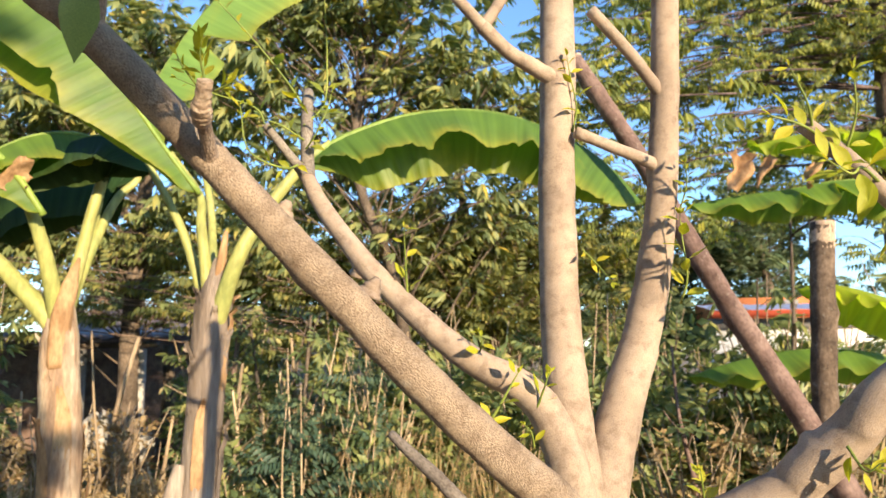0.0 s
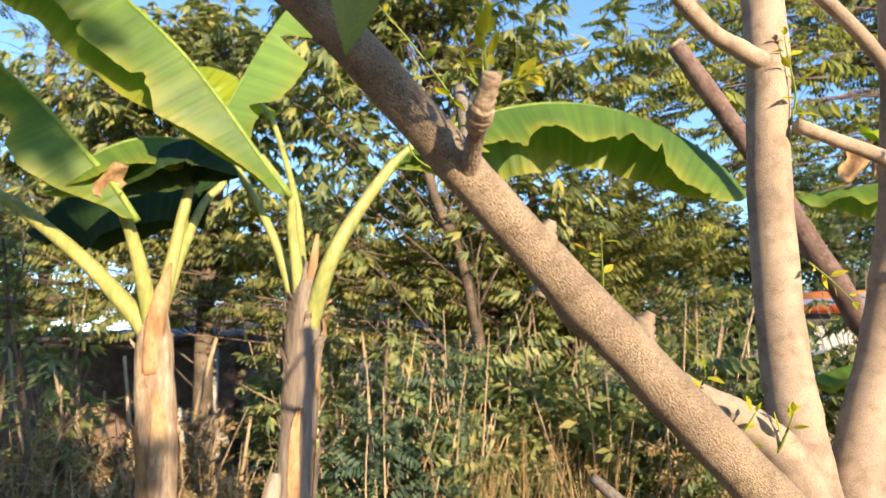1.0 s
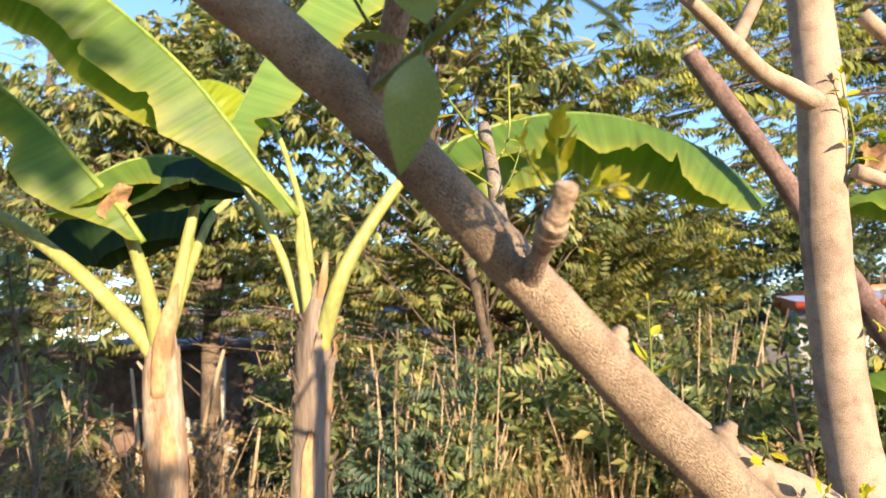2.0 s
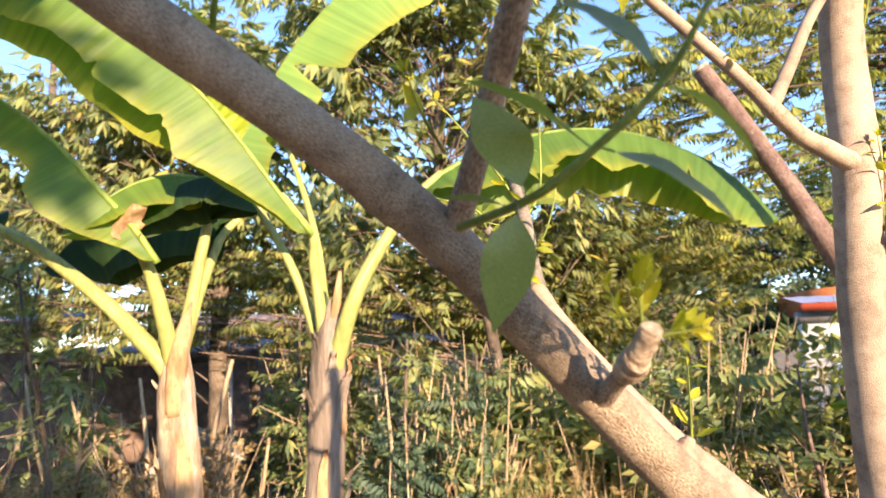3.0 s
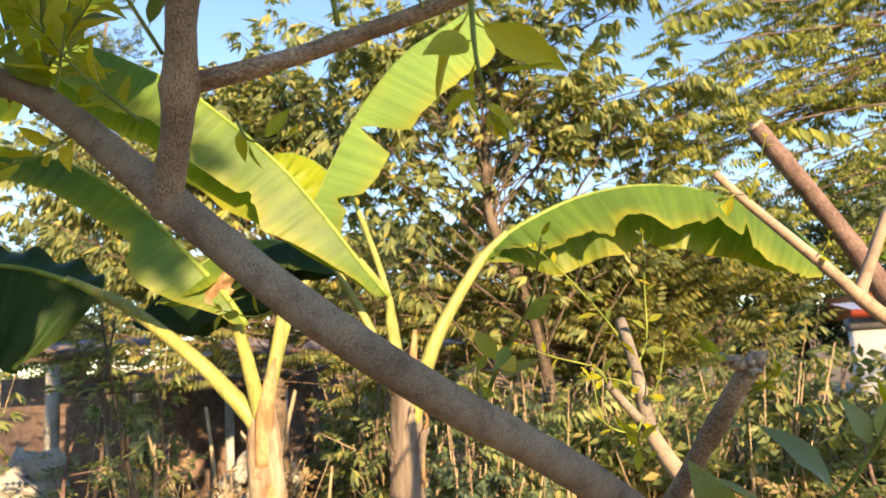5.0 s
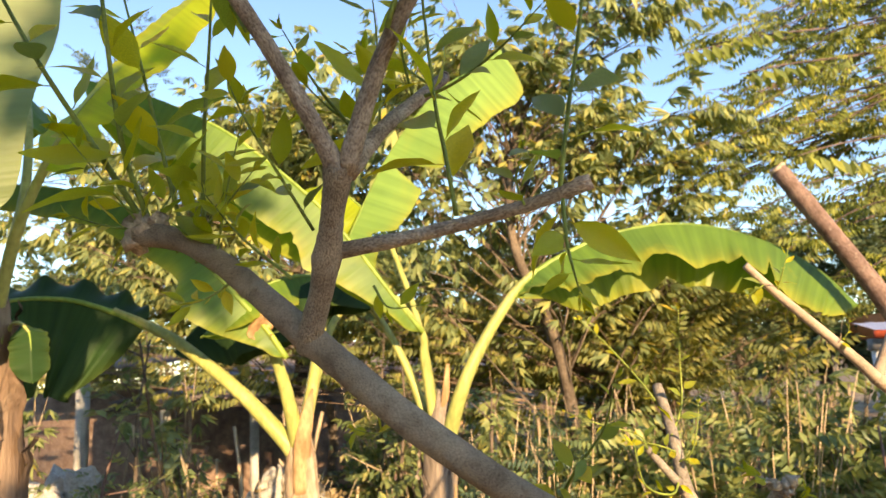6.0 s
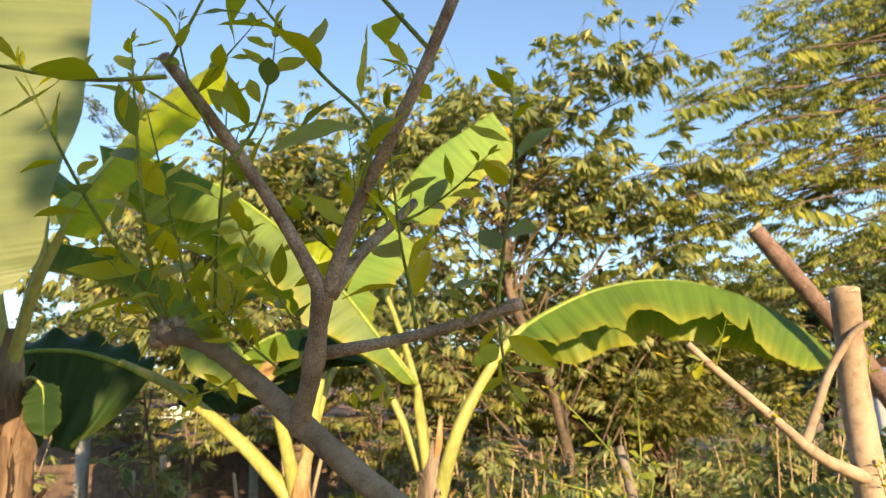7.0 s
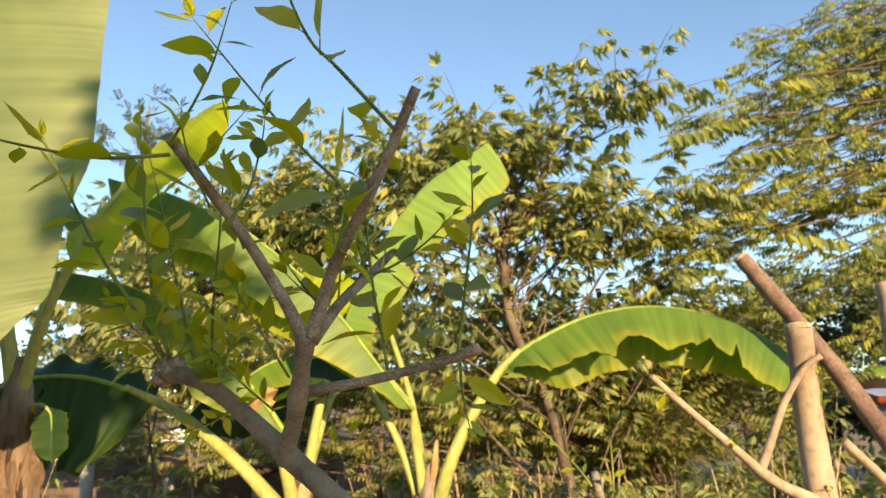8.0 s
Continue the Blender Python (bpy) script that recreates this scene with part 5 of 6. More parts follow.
def background_tree(at, label, trunk_pts, trunk_r, blobs, kind, size, seed, mat, flat=0.25, per=6, sub=5, group="trees behind the garden", reach=(0.3, 0.75)):
    """blobs: (centre, radii, number of boughs). Boughs run from the trunk to points in the blobs, twigs and sprays sit on their outer part."""
    rng = random.Random(seed)
    tree = thing("tree", at, label, "tree", group)
    bm = bmesh.new()
    line = tube(bm, trunk_pts, trunk_r, 24, 10, 0.12, seed)
    part("trunk", bm, M_TREEBARK, tree)
    fo = Foliage()
    for c, r, count in blobs:
        for _ in range(count):
            end = in_ellipsoid(rng, c, r)
            k = min(range(8, len(line)), key=lambda i: (line[i] - end).length + max(0, line[i].z - end.z + 0.3) * 2)
            start = line[max(k - rng.randint(0, 6), 5)]
            mid = start.lerp(end, 0.5) + Vector((rng.uniform(-0.2, 0.2), rng.uniform(-0.2, 0.2), rng.uniform(0.0, 0.3)))
            bough = catmull([start, mid, end], 12)
            fo.twig([start, mid, end], 0.010, 0.003, 8, 5)
            for j in range(sub):
                f = 0.35 + 0.65 * (j + rng.random()) / sub
                q = bough[min(int(f * 12), 11)]
                out = (end - start).normalized() + Vector((rng.uniform(-1.1, 1.1), rng.uniform(-1.1, 1.1), rng.uniform(-flat, flat) * 1.6))
                ln = rng.uniform(*reach)
                tip = q + out.normalized() * ln
                fo.twig([q, q.lerp(tip, 0.5) + Vector((0, 0, 0.04)), tip], 0.006, 0.002, 4, 3)
                for s in range(per):
                    g = 0.15 + 0.85 * (s + rng.random()) / per
                    p = q.lerp(tip, g)
                    way = out.normalized() + Vector((rng.uniform(-0.9, 0.9), rng.uniform(-0.9, 0.9), rng.uniform(-2.0, 0.8) * flat))
                    fo.spray(kind, p, way, size * rng.uniform(0.7, 1.25), rng, flat * 2)
    fo.finish(tree, mat, M_BROWNTWIG if mat == M_CROWN_S else M_TREEBARK)
    return tree


# broad-leaved tree in the middle
background_tree((-0.2, 6.6, 0), "slender tree with drooping sunlit leaf clusters", [(-0.1, 6.6, -0.1), (-0.25, 6.5, 1.2), (-0.4, 6.2, 2.3), (-0.7, 6.0, 3.2), (-0.6, 6.1, 4.2), (-0.1, 6.0, 5.0)],
                [0.075, 0.06, 0.05, 0.04, 0.028, 0.012],
                [((-1.4, 6.2, 4.5), (1.4, 0.7, 0.85), 34), ((-0.1, 6.1, 4.55), (0.8, 0.5, 0.7), 15), ((0.5, 6.1, 4.0), (1.0, 0.5, 0.6), 14), ((-0.4, 6.3, 3.2), (2.0, 0.7, 0.6), 15), ((0.75, 5.7, 5.05), (0.5, 0.3, 0.22), 5)],
                "palmate", 0.24, 101, M_CROWN, 0.25, 5)
# feathery tree on the right: long boughs sweep out and down in flat tiers
def tiered_tree(at, label, trunk_pts, trunk_r, boughs, seed, mat, size, per=4, twigs=5, sprigs=()):
    rng = random.Random(seed)
    tree = thing("tree", at, label, "tree", "trees behind the garden")
    bm = bmesh.new()
    line = tube(bm, trunk_pts, trunk_r, 30, 10, 0.12, seed)
    part("trunk", bm, M_TREEBARK, tree)
    fo = Foliage()
    for end in boughs:
        end = Vector(end)
        rise = 0.20 * math.hypot(end.x - at[0], end.y - at[1])
        start = min(line[6:], key=lambda q: abs(q.z - end.z - rise))
        mid = start.lerp(end, 0.5) + Vector((rng.uniform(-0.25, 0.25), rng.uniform(-0.25, 0.25), rng.uniform(-0.02, 0.16) * (end - start).length))
        bough = catmull([start, mid, end], 24)
        ln = (end - start).length
        bends = [start] + [bough[k] + Vector((rng.uniform(-0.05, 0.05), rng.uniform(-0.05, 0.05), rng.uniform(-0.07, 0.07))) for k in (4, 8, 12, 16, 20)] + [end]
        fo.twig(bends, 0.005 + 0.003 * ln, 0.002, 20, 5)
        along = (end - start).normalized()
        flat = Vector((-along.y, along.x, 0)).normalized()
        for j in range(twigs):
            f = 1 - (j + rng.random()) / twigs * min(0.85, 2.0 / ln)
            q = bough[int(f * 23.9)]
            side = flat * (1 if j % 2 else -1)
            out = (along * rng.uniform(-0.1, 1.0) + side * rng.uniform(0.4, 1.2) + Vector((0, 0, rng.uniform(-0.25, 0.35)))).normalized()
            tl = rng.uniform(0.2, 0.65)
            tip = q + out * tl - Vector((0, 0, 0.06))
            fo.twig([q, q.lerp(tip, 0.5) + Vector((0, 0, 0.05)), tip], 0.006, 0.002, 4, 4)
            for s in range(per):
                p = q.lerp(tip, 0.2 + 0.8 * (s + rng.random()) / per)
                way = Vector((rng.choice((-1.0, -1.0, 1.0)), rng.uniform(-0.9, 0.9), rng.uniform(-0.8, 0.4)))
                fo.spray("pinnate", p, way, size * rng.uniform(0.6, 1.2), rng, 0.8)
        for s in range(2):
            fo.spray("pinnate", bough[22], along + Vector((rng.uniform(-0.5, 0.5), rng.uniform(-0.5, 0.5), rng.uniform(-0.3, 0.1))), size * rng.uniform(0.9, 1.3), rng, 0.25)
    for q, way in sprigs:
        q = Vector(q)
        fo.twig([q + Vector((1.1, 0.5, 0.25)), q + Vector((0.4, 0.2, 0.12)), q], 0.010, 0.004, 6, 5)
        fo.spray("pinnate", q, way, rng.uniform(0.42, 0.5), rng, 0.1)
    fo.finish(tree, mat, M_TWIGWORK)
    return tree


def tier_ends(seed):
    r = random.Random(seed)
    out = []
    while len(out) < 112:
        x, y, z = r.uniform(0.45, 4.3), r.uniform(5.8, 7.6), r.uniform(2.5, 6.6)
        k = 6.5 / (y + 0.2)
        xs, zs = (x + 0.34) * k - 0.34, 2.2 + (z - 2.2) * k
        top = lerp_list([4.4, 5.1, 5.75, 5.95, 6.2, 6.5], min(max((xs - 0.4) / 3.6, 0.0), 1.0))
        if xs > 0.4 and zs < top and r.random() < (1.0 if zs > 3.4 or xs > 1.4 else 0.5):
            out.append((x, y, z))
    out += [(r.uniform(4.6, 6.4), r.uniform(5.6, 7.8), r.uniform(3.2, 6.6)) for _ in range(36)]
    out += [(r.gauss(1.0, 0.35), r.uniform(5.8, 7.0), r.uniform(3.3, 4.4)) for _ in range(16)]
    return out


tiered_tree((4.3, 6.6, 0), "spreading tree with flat feathery tiers of leaves", [(4.2, 6.6, -0.1), (4.25, 6.5, 1.5), (4.25, 6.5, 3.1), (4.33, 6.5, 5.0), (4.2, 6.6, 6.6), (4.1, 6.6, 7.6)],
            [0.16, 0.13, 0.11, 0.09, 0.06, 0.03], tier_ends(102), 102, M_CROWN_F, 0.20, 5, 6,
            sprigs=(((1.05, 5.6, 4.6), (0.8, -0.3, 0.05)), ((1.2, 5.5, 4.28), (0.9, -0.1, 0.1)), ((0.75, 5.6, 4.55), (0.7, -0.4, 0.0)), ((1.5, 5.4, 3.55), (0.9, 0.1, -0.05)), ((2.0, 5.4, 3.4), (0.8, -0.3, 0.0)), ((2.3, 5.5, 3.8), (0.9, 0.2, 0.0)), ((1.7, 5.5, 4.9), (0.9, 0.1, 0.1))))
# tree on the left
background_tree((-3.2, 7.4, 0), "leafy tree with yellowing leaf clusters", [(-3.1, 7.4, -0.1), (-3.2, 7.4, 1.5), (-3.1, 7.3, 3.0), (-2.9, 7.2, 4.3), (-2.7, 7.2, 5.0)], [0.12, 0.10, 0.08, 0.05, 0.02],
                [((-2.6, 7.0, 4.7), (1.5, 0.6, 0.9), 38), ((-4.4, 7.3, 4.4), (1.6, 0.7, 1.0), 50), ((-3.2, 7.0, 3.2), (2.6, 0.7, 0.55), 22), ((-6.2, 7.6, 4.2), (1.5, 0.8, 1.2), 38)],
                "palmate", 0.25, 103, M_CROWN, 0.25, 5)
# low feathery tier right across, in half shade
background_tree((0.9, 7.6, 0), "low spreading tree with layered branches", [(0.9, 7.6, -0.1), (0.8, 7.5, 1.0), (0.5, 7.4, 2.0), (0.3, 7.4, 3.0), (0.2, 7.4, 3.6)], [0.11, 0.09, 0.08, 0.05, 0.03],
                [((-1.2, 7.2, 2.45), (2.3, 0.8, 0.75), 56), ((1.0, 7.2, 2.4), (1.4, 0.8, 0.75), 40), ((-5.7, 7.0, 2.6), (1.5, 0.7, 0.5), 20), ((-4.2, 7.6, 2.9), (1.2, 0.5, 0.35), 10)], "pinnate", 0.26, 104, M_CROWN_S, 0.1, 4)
# unseen tree added behind the viewer, sunward: its crown shades the lime tree's top
background_tree((1.8, -4.0, 0), "unseen small tree added to shade the lime tree", [(1.8, -4.0, -0.1), (1.75, -3.9, 1.2), (1.7, -3.7, 2.2), (1.68, -3.6, 3.0), (1.66, -3.5, 3.7), (1.7, -3.45, 4.8)], [0.09, 0.08, 0.06, 0.04, 0.03, 0.015],
                [((1.65, -3.42, 3.57), (0.22, 0.4, 0.21), 42), ((1.98, -3.42, 3.35), (0.12, 0.3, 0.09), 22), ((1.73, -3.42, 4.86), (0.2, 0.3, 0.06), 8)], "palmate", 0.26, 105, M_CROWN, 0.3, 7, 4, "trees round the garden", (0.08, 0.18))
# unseen trees added to close the garden away from the sun, dimming sky light
for k, (x, y, h) in enumerate(((-8.0, -1.0, 6.0), (-5.5, -5.5, 6.5), (-1.8, -8.0, 6.5), (1.2, -9.5, 6.0), (10.5, 1.5, 5.0), (-9.0, 3.5, 5.5))):
    background_tree((x, y, 0), "unseen broad tree added to dim sky light", [(x, y, -0.1), (x + 0.1, y, h * 0.4), (x - 0.1, y, h * 0.7), (x, y, h)], [0.18, 0.14, 0.1, 0.03],
                    [((x, y, h * 0.72), (1.9, 1.7, 1.7), 60), ((x, y, h * 0.3), (2.0, 1.6, 1.2), 40)], "simple", 0.55, 140 + k, M_CROWN, 0.4, 5, 4, "trees round the garden")
# far trees
for k, (x, y, h) in enumerate(((-9.5, 22, 5.2), (-5.0, 20, 5.4), (-1.5, 21, 4.6), (1.5, 22, 5.0), (4.6, 21, 5.0), (7.2, 22, 5.4), (9.5, 20, 6.0), (14.0, 18, 6.5), (-14.0, 19, 6.0))):
    background_tree((x, y, 0), "hazy far tree with a fine open crown", [(x, y, -0.1), (x + 0.2, y, h * 0.4), (x - 0.1, y, h * 0.7), (x, y, h)], [0.2, 0.16, 0.1, 0.03],
                    [((x, y, h * 0.85), (2.6, 1.6, 1.5), 40), ((x, y, h * 0.45), (3.2, 1.6, 1.2), 40)], "simple", 0.55, 120 + k, M_FAR, 0.4, 5, 4, "far trees")


background_tree((-15.2, 22, 0), "tall far tree with a thin wispy top", [(-15.2, 22, -0.1), (-15.0, 22, 6.0), (-15.4, 22, 11.0), (-15.2, 22, 15.0)], [0.25, 0.2, 0.12, 0.04],
                [((-15.2, 22, 14.0), (2.0, 1.0, 1.5), 20), ((-15.2, 22, 9.0), (2.6, 1.4, 2.6), 40)], "simple", 0.40, 133, M_FAR, 0.4, 3, 4, "far trees")


def bush(at, seed, height, spread, kind, size, stems, label, mat, per=10):
    rng = random.Random(seed)
    b = thing("bush", at, label, "bush", "undergrowth bushes")
    fo = Foliage()
    for s in range(stems):
        a = rng.uniform(0, 6.28)
        d = spread * math.sqrt(rng.random())
        p0 = Vector((rng.uniform(-0.1, 0.1), rng.uniform(-0.1, 0.1), 0)) + Vector(at)
        p2 = Vector((math.cos(a) * d, math.sin(a) * d, height * rng.uniform(0.55, 1.05))) + Vector(at)
        p1 = p0.lerp(p2, 0.5) + Vector((rng.uniform(-0.08, 0.08), rng.uniform(-0.08, 0.08), 0.1))
        line = catmull([p0, p1, p2], 10)
        fo.twig([p0 - Vector((0, 0, 0.1)), p1, p2], 0.010, 0.003, 7, 5)
        for j in range(per):
            f = 0.25 + 0.75 * rng.random()
            q = line[int(f * 9.99)]
            way = Vector((rng.uniform(-1, 1), rng.uniform(-1, 1), rng.uniform(-0.3, 0.7)))
            fo.spray(kind, q, way, size * rng.uniform(0.6, 1.3), rng, 0.7)
    fo.finish(b, mat, M_STAKE, "foliage", "stemwork")
    return b


protos = [bush((0, 0, 0), 201, 1.9, 0.6, "pinnate", 0.26, 18, "leafy green bush with feathery leaves", M_SHRUB),
          bush((0, 0, 0), 202, 1.7, 0.55, "simple", 0.24, 18, "leafy bush with broad pale green leaves", M_SHRUB),
          bush((0, 0, 0), 203, 1.2, 0.5, "simple", 0.18, 18, "low leafy weed bush in dry soil", M_SHRUB),
          bush((0, 0, 0), 204, 2.1, 0.5, "palmate", 0.26, 14, "tall thin bush with drooping leaves", M_CROWN),
          bush((0, 0, 0), 205, 1.3, 0.6, "simple", 0.15, 22, "dry brown bush with withered leaves", M_STRAW, 5)]
rng = random.Random(77)
spots = []
for _ in range(64):
    x = rng.uniform(-6.5, 5.5)
    y = rng.uniform(5.2, 8.6)
    spots.append((x, y, rng.randrange(4), rng.uniform(0.7, 1.15)))
spots += [(-0.3, 4.9, 0, 1.0), (0.4, 5.0, 1, 1.0), (1.1, 5.1, 0, 1.05), (-0.1, 5.6, 3, 0.9), (1.9, 5.3, 1, 0.95), (-1.3, 4.9, 2, 0.9), (-0.6, 4.6, 2, 0.6), (0.6, 4.4, 2, 0.55), (2.7, 5.6, 0, 0.9), (-2.6, 5.2, 2, 0.9), (-3.6, 5.4, 2, 0.8), (1.2, 4.5, 2, 0.6)]
spots += [(rng.uniform(-5.0, -1.6), rng.uniform(4.9, 6.3), rng.choice((1, 2, 2)), rng.uniform(0.5, 0.8)) for _ in range(10)]
front = random.Random(31)
spots += [(front.uniform(-0.6, 3.4), front.uniform(4.7, 5.9), front.choice((0, 1, 2, 1)), front.uniform(0.75, 1.05)) for _ in range(16)]
spots += [(-9.4, 8.3, 0, 1.2), (-8.6, 7.8, 1, 1.15), (-7.9, 8.4, 3, 1.1), (-8.9, 9.2, 0, 1.3), (-10.2, 8.9, 1, 1.3)]
spots += [(-6.2, 6.7, 3, 1.05), (-5.0, 6.6, 0, 1.1), (-4.3, 6.8, 3, 1.1), (-3.75, 6.6, 1, 1.1), (-2.5, 6.8, 3, 1.05), (-2.0, 6.6, 0, 1.1)]
spots += [(4.6, 11.2, 1, 0.7), (5.3, 11.6, 0, 1.35), (6.0, 11.3, 1, 1.35), (6.8, 11.7, 1, 1.3), (7.6, 11.4, 0, 1.3), (8.4, 11.6, 1, 1.3), (2.3, 5.0, 0, 1.0), (2.75, 5.4, 0, 0.95)]
# gaps in the weeds: towards the house, and on both posts of the shed
for i, (x, y, k, s) in enumerate(spots):
    if y > 5.4 and 0.30 < x / y < 0.62:
        s *= 0.5
        spots[i] = (x, y, k, s)
    elif x < -3.2 and y > 7.9:
        spots[i] = (x - 0.4, y - 1.3, k, s * 0.5)
    elif y < 8.7:
        way = (x + 0.2) / (y - 0.3)
        s *= 0.3 if -0.60 < way < -0.33 or -0.92 < way < -0.68 else 1.0
        spots[i] = (x, y, k, s)
for i, (x, y, k, s) in enumerate(spots):
    if i < 5:
        k = i
        protos[k].matrix_basis = pose(x, y, -0.02, 0, 0, rng.uniform(0, 360)) @ Matrix.Scale(s, 4)
        continue
    copy_thing(protos[k], pose(x, y, -0.02, rng.uniform(-5, 5), rng.uniform(-5, 5), rng.uniform(0, 360))).scale = (s, s, s)

bush((-0.78, 4.75, -0.02), 207, 1.75, 0.5, "pinnate", 0.17, 16, "dark blue-green bush with fine feathery leaves", M_TEAL, 16)
bush((-0.35, 5.0, -0.02), 208, 1.9, 0.45, "pinnate", 0.17, 13, "dark blue-green bush with fine feathery leaves", M_TEAL, 16)
copy_thing(protos[4], pose(1.72, 3.45, -0.02, 0, 0, 40)).scale = (0.6, 0.6, 0.95)
for i in range(34):
    s = rng.uniform(0.5, 1.0)
    copy_thing(protos[4], pose(rng.uniform(-3.6, 3.2), rng.uniform(4.2, 5.8), -0.02, 0, 0, rng.uniform(0, 360))).scale = (s, s, s)
for i in range(26):
    s = rng.uniform(0.85, 1.0) * (0.62 if -9 + 0.75 * i > 4.4 else 1.0)
    copy_thing(protos[rng.choice((0, 1, 1))], pose(-9 + 0.75 * i, rng.uniform(11.8, 12.8), -0.02, 0, 0, rng.uniform(0, 360))).scale = (s * 1.2, s, s)

# dry grass and stalks
def blades(name, label, count, region, height, mat, seed, lean=0.35, width=0.004):
    r = random.Random(seed)
    v, f = [], []
    for _ in range(count):
        x, y = r.uniform(region[0], region[1]), r.uniform(region[2], region[3])
        h = height * r.uniform(0.4, 1.2)
        a = r.uniform(0, 6.28)
        lx, ly = r.gauss(0, lean) * h, r.gauss(0, lean) * h
        wx, wy = math.cos(a) * width, math.sin(a) * width
        o = len(v)
        v += [(x - wx, y - wy, -0.05), (x + wx, y + wy, -0.05), (x + lx * 0.4 + wx, y + ly * 0.4 + wy, h * 0.6), (x + lx * 0.4 - wx, y + ly * 0.4 - wy, h * 0.6), (x + lx, y + ly, h)]
        f += [(o, o + 1, o + 2, o + 3), (o + 3, o + 2, o + 4)]
    me = bpy.data.meshes.new(name)
    me.from_pydata(v, [], f)
    me.materials.append(mat)
    return tagged(new(name, me), label, "grass", "", "stuff")


blades("dry_grass", "straw-coloured dry grass on the soil", 9000, (-6, 5, 4.0, 8.5), 0.55, M_STRAW, 5)
blades("green_grass", "sparse green weeds on the soil", 7000, (-7, 6, 3.2, 9.0), 0.4, M_SHRUB, 6, 0.4, 0.006)
blades("tall_grass", "tall dry grass stalks in a tuft", 500, (-0.4, 0.5, 4.3, 4.9), 1.15, M_STRAW, 7, 0.18, 0.003)

# slender saplings that stand in the weeds
def sapling(seed, height, r, mat, label):
    g = random.Random(seed)
    ob = thing("sapling", (0, 0, 0), label, "sapling", "slender saplings")
    bm = bmesh.new()
    pts = [(0, 0, -0.1)]
    for k in range(4):
        pts.append((pts[-1][0] + g.uniform(-0.07, 0.07), pts[-1][1] + g.uniform(-0.07, 0.07), height * (k + 1) / 4))
    line = tube(bm, pts, [r, r * 0.85, r * 0.7, r * 0.5, r * 0.3], 24, 8, 0.25, seed)
    part("stem", bm, mat, ob)
    fo = Foliage()
    for k in range(7):
        q = line[g.randint(8, 23)]
        tip = q + Vector((g.uniform(-0.3, 0.3), g.uniform(-0.3, 0.3), g.uniform(0.05, 0.3)))
        fo.twig([q, q.lerp(tip, 0.5), tip], r * 0.3, 0.002, 4, 5)
        for j in range(3):
            fo.spray("simple", q.lerp(tip, 0.4 + 0.3 * j), (g.uniform(-1, 1), g.uniform(-1, 1), g.uniform(-0.5, 0.4)), g.uniform(0.12, 0.22), g, 0.7)
    fo.finish(ob, M_SHRUB, mat, "foliage", "twigwork")
    return ob


saplings = [sapling(1, 1.9, 0.028, M_TREEBARK, "thin dark sapling with few leaves"), sapling(2, 2.2, 0.022, M_TREEBARK, "tall thin dark sapling in the weeds"),
            sapling(3, 1.5, 0.03, M_STAKE, "pale nearly bare sapling stem in the weeds"), sapling(4, 1.7, 0.024, M_POLE, "reddish-brown sapling stem in the weeds")]
g = random.Random(88)
for i in range(30):
    x, y = g.uniform(-5.2, 3.4), g.uniform(4.5, 6.6)
    way = (x + 0.2) / (y - 0.3)
    if -0.56 < way < -0.33:
        x += 0.9 if way > -0.45 else -0.9
    if i < 4:
        saplings[i].matrix_basis = pose(x, y, 0, 0, 0, 40 * i)
        continue
    s = g.uniform(0.8, 1.15)
    copy_thing(saplings[g.randrange(4)], pose(x, y, 0, g.gauss(0, 5), g.gauss(0, 6), g.uniform(0, 360))).scale = (s, s, s)

# stick fence
fence = thing("stick_fence", (-3.0, 6.2, 0), "rough fence of thin weathered upright stakes", "fence")
stake_meshes = []
for k in range(6):
    bm = bmesh.new()
    tube(bm, [(0, 0, -0.1), (0.02 * math.sin(k), 0.01, 0.5), (0.03 * math.cos(k * 2), 0, 1.0), (0.01, 0.02 * math.sin(k * 3), 1.45)], [0.022, 0.02, 0.018, 0.014], 12, 7, 0.2, k * 1.7)
    stake_meshes.append(mesh_of("stake", bm, M_STAKE))
rng = random.Random(9)
for i in range(46):
    ob = new("stake", rng.choice(stake_meshes))
    ob.parent = fence
    ob.matrix_parent_inverse = Matrix.Translation(fence.location).inverted()
    x = -6.6 + 11.5 * i / 45 + rng.uniform(-0.06, 0.06)
    thick = rng.uniform(0.5, 1.3)
    ob.matrix_basis = pose(x, 6.1 + rng.uniform(-0.5, 0.5), 0, rng.gauss(0, 4), rng.gauss(0, 6), rng.uniform(0, 360)) @ Matrix.Diagonal((thick, thick, rng.uniform(0.75, 1.3), 1))

# ---- shed ----
shed = thing("shed", (-4.2, 8.2, 0), "low open shed with a rusty sheet roof and concrete posts", "shed")
for x0, x1, y0, z0, rise in ((-9.6, -5.9, 8.75, 2.34, 0.25), (-6.4, -3.42, 8.6, 1.86, 0.18)):
    bm = bmesh.new()
    count = int((x1 - x0) * 18)
    grid_faces(bm, [[bm.verts.new((x0 + (x1 - x0) * k / count, y0 + 2.2 * i, z0 + rise * i + 0.018 * math.cos(k * 1.57))) for k in range(count + 1)] for i in range(2)])
    ro = part("roof", bm, M_TIN, shed)
    ro.modifiers.new("thickness", "SOLIDIFY").thickness = 0.012
    bm = bmesh.new()
    box(bm, (x0, y0 + 0.03, z0 - 0.11), (x1, y0 + 0.10, z0 - 0.03), 0.008, 0.006)
    part("eaves_beam", bm, M_TREEBARK, shed)
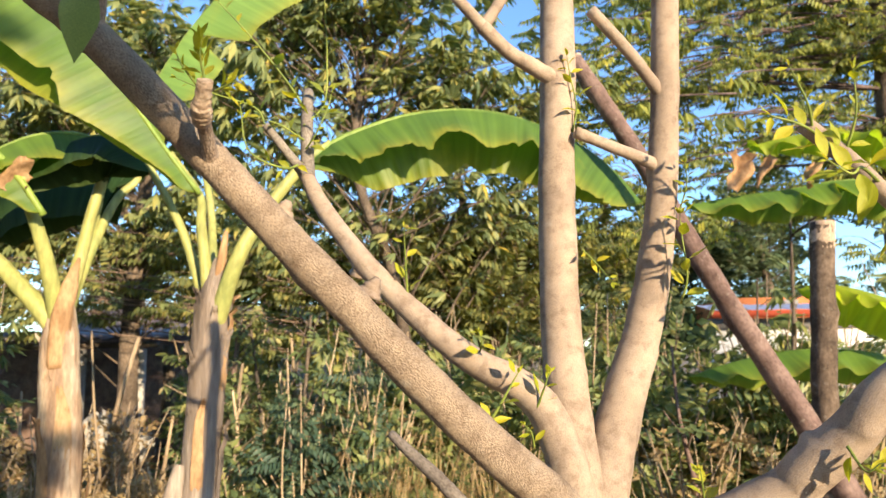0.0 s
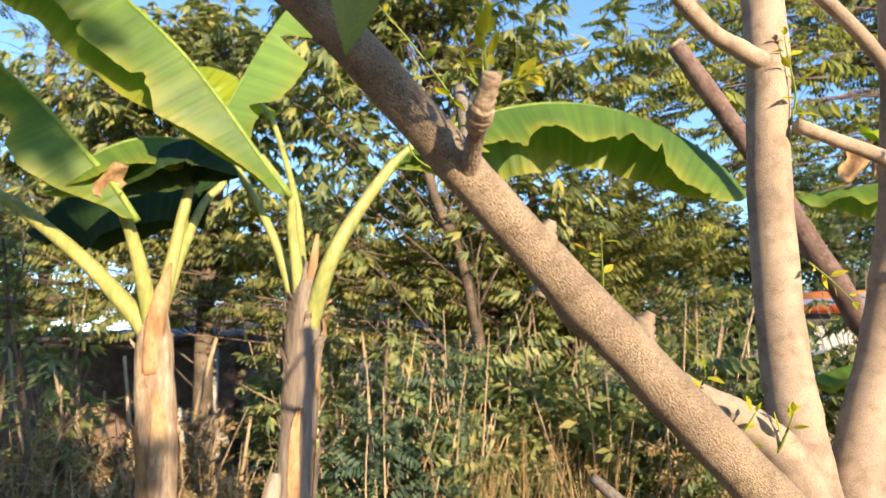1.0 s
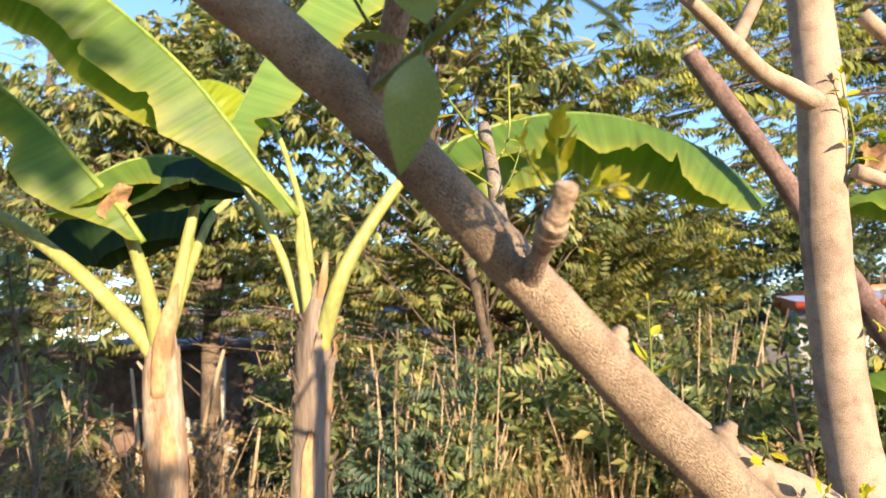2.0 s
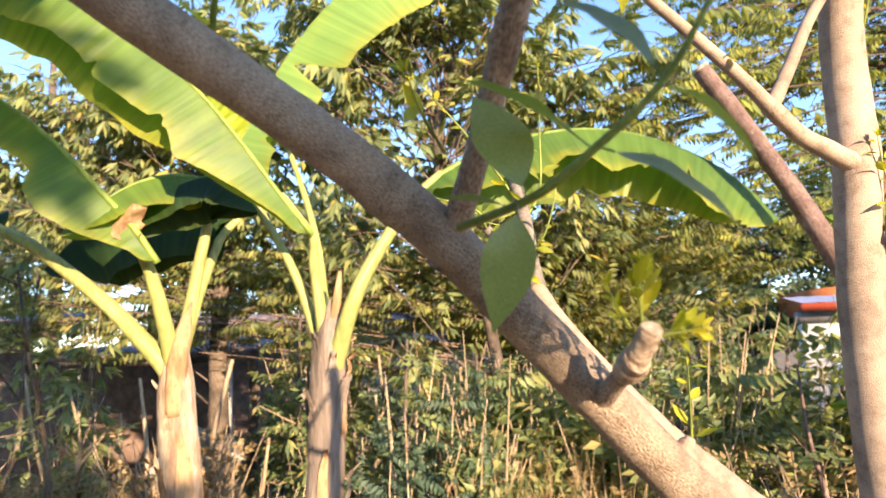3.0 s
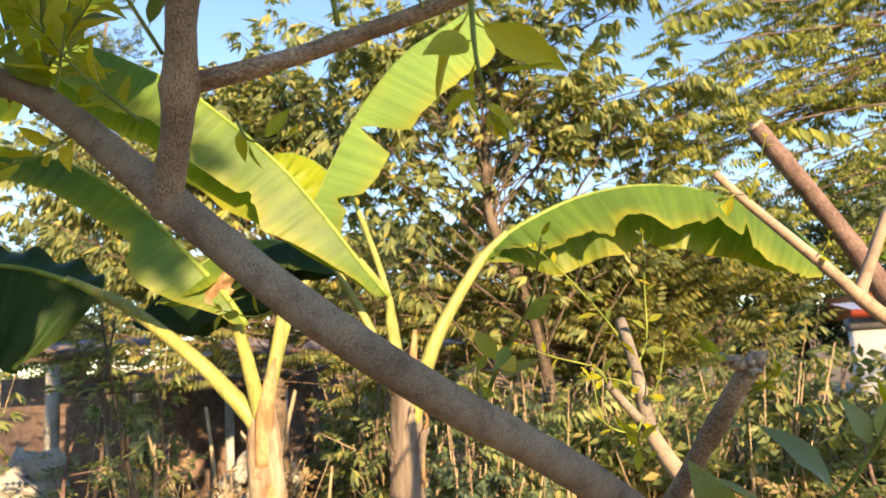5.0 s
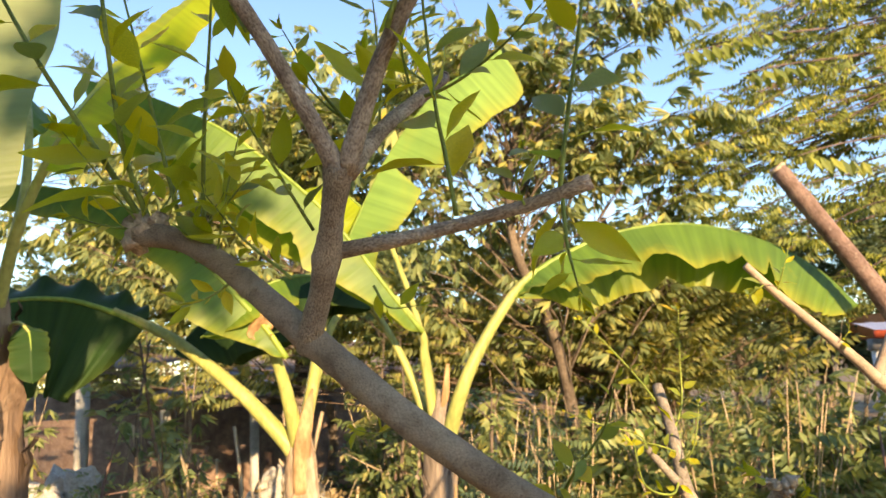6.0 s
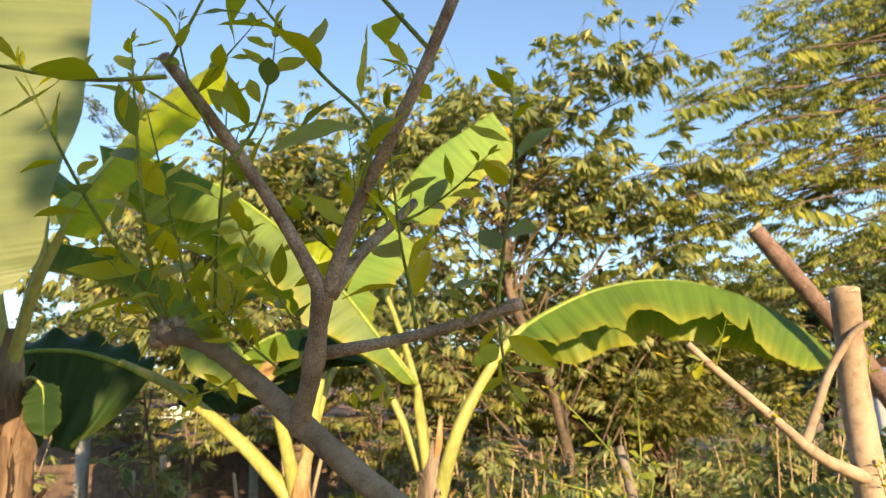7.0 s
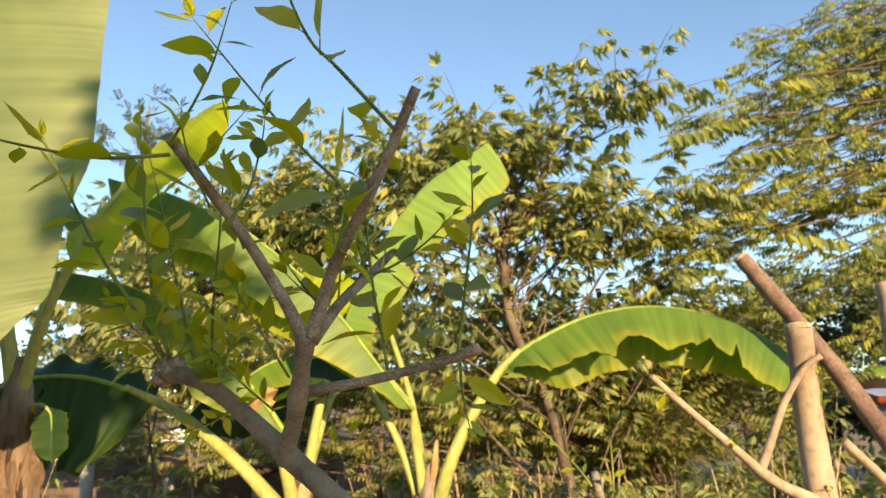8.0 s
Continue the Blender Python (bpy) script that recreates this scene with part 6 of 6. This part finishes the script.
for x, w, top in ((-3.66, 0.07, 1.75), (-4.35, 0.05, 1.75), (-5.6, 0.06, 1.75), (-6.85, 0.07, 2.22), (-8.4, 0.07, 2.22)):
    bm = bmesh.new()
    box(bm, (x - w, 8.64, -0.05), (x + w, 8.64 + 2 * w, top), 0.012, 0.006)
    part("post", bm, M_CONC, shed, "pale concrete post")
bm = bmesh.new()
tube(bm, [(-3.30, 8.72, -0.05), (-3.33, 8.70, 0.7), (-3.28, 8.68, 1.3), (-3.31, 8.68, 1.78)], [0.075, 0.07, 0.062, 0.06], 16, 10, 0.15, 5.0)
part("post", bm, M_TREEBARK, shed, "rough tree-trunk post")
bm = bmesh.new()
box(bm, (-9.6, 10.85, -0.05), (-3.42, 10.97, 2.02), 0.0, 0.0)
part("back_wall", bm, M_BRICK, shed, "dark brick back wall")
stone_meshes = []
for k in range(4):
    bm = bmesh.new()
    ball(bm, (0, 0, 0), 1.0, k * 7.3, 0.75, 0.55, 7)
    stone_meshes.append(mesh_of("stone", bm, M_CONC, False))


def rubble(at, wide, deep, high, count, seed):
    """A heap of broken concrete and stones."""
    heap = thing("rubble_heap", at, "heap of pale broken concrete and stones in the weeds", "rubble")
    pick = random.Random(seed)
    for k in range(count):
        up = pick.random()
        r = pick.uniform(0.07, 0.15)
        ob = new("stone", stone_meshes[k % 4])
        ob.parent = heap
        ob.matrix_basis = pose(pick.uniform(-1, 1) * wide * (1 - 0.3 * up), pick.uniform(-1, 1) * deep * (1 - 0.3 * up), r * 0.4 + up * (high - r), pick.uniform(0, 360), pick.uniform(0, 360), pick.uniform(0, 360)) @ Matrix.Diagonal((r * 1.3, r, r * 0.8, 1))


rubble((-3.75, 8.1, 0), 0.5, 0.2, 1.0, 70, 5)
rubble((-4.65, 5.3, 0), 0.5, 0.25, 1.42, 90, 6)

# ---- house with a red fascia ----
house = thing("house", (8.5, 14, 0), "low white house with a red fascia and a blue-grey roof", "house")
bm = bmesh.new()
box(bm, (5.45, 14.0, -0.05), (12.5, 14.25, 1.97), 0.01)
part("wall", bm, M_WHITE, house)
# grey strip stands in for the shadow of the eaves on the wall
bm = bmesh.new()
box(bm, (5.4, 13.95, 1.974), (12.5, 14.25, 2.2), 0.01)
part("eaves_shadow_band", bm, M_GREYWALL, house, "grey band painted as the shadow under the eaves")
bm = bmesh.new()
box(bm, (5.3, 13.6, 2.2), (12.8, 13.7, 2.34), 0.01)
part("fascia", bm, M_RED, house, "bright red fascia board")
bm = bmesh.new()
rows = [[bm.verts.new((5.3 + 7.5 * k / 90, 13.6 + 0.9 * i, 2.35 + 0.16 * i + 0.006 * math.cos(k * 1.57))) for k in range(91)] for i in range(2)]
grid_faces(bm, rows)
part("roof", bm, M_BLUE, house)
bm = bmesh.new()
box(bm, (7.0, 16.3, 2.2), (9.0, 19, 2.78), 0.01)
part("upper_wall", bm, M_ORANGE, house, "orange painted upper wall")
bm = bmesh.new()
box(bm, (7.9, 16.24, 2.6), (8.4, 16.32, 2.72), 0.01)
part("window", bm, M_GREYWALL, house)

house2 = thing("house", (-4, 15, 0), "far low house with a reddish tile roof", "house")
bm = bmesh.new()
box(bm, (-8, 15.0, -0.05), (-0.5, 18.0, 1.9), 0.01)
part("wall", bm, M_GREYWALL, house2)
bm = bmesh.new()
rows = [[bm.verts.new((-8.3 + 8.1 * k / 100, 14.6 + 2.2 * i, 1.9 + 0.9 * i + 0.025 * math.cos(k * 1.57))) for k in range(101)] for i in range(2)]
grid_faces(bm, rows)
part("roof", bm, M_TIN, house2)
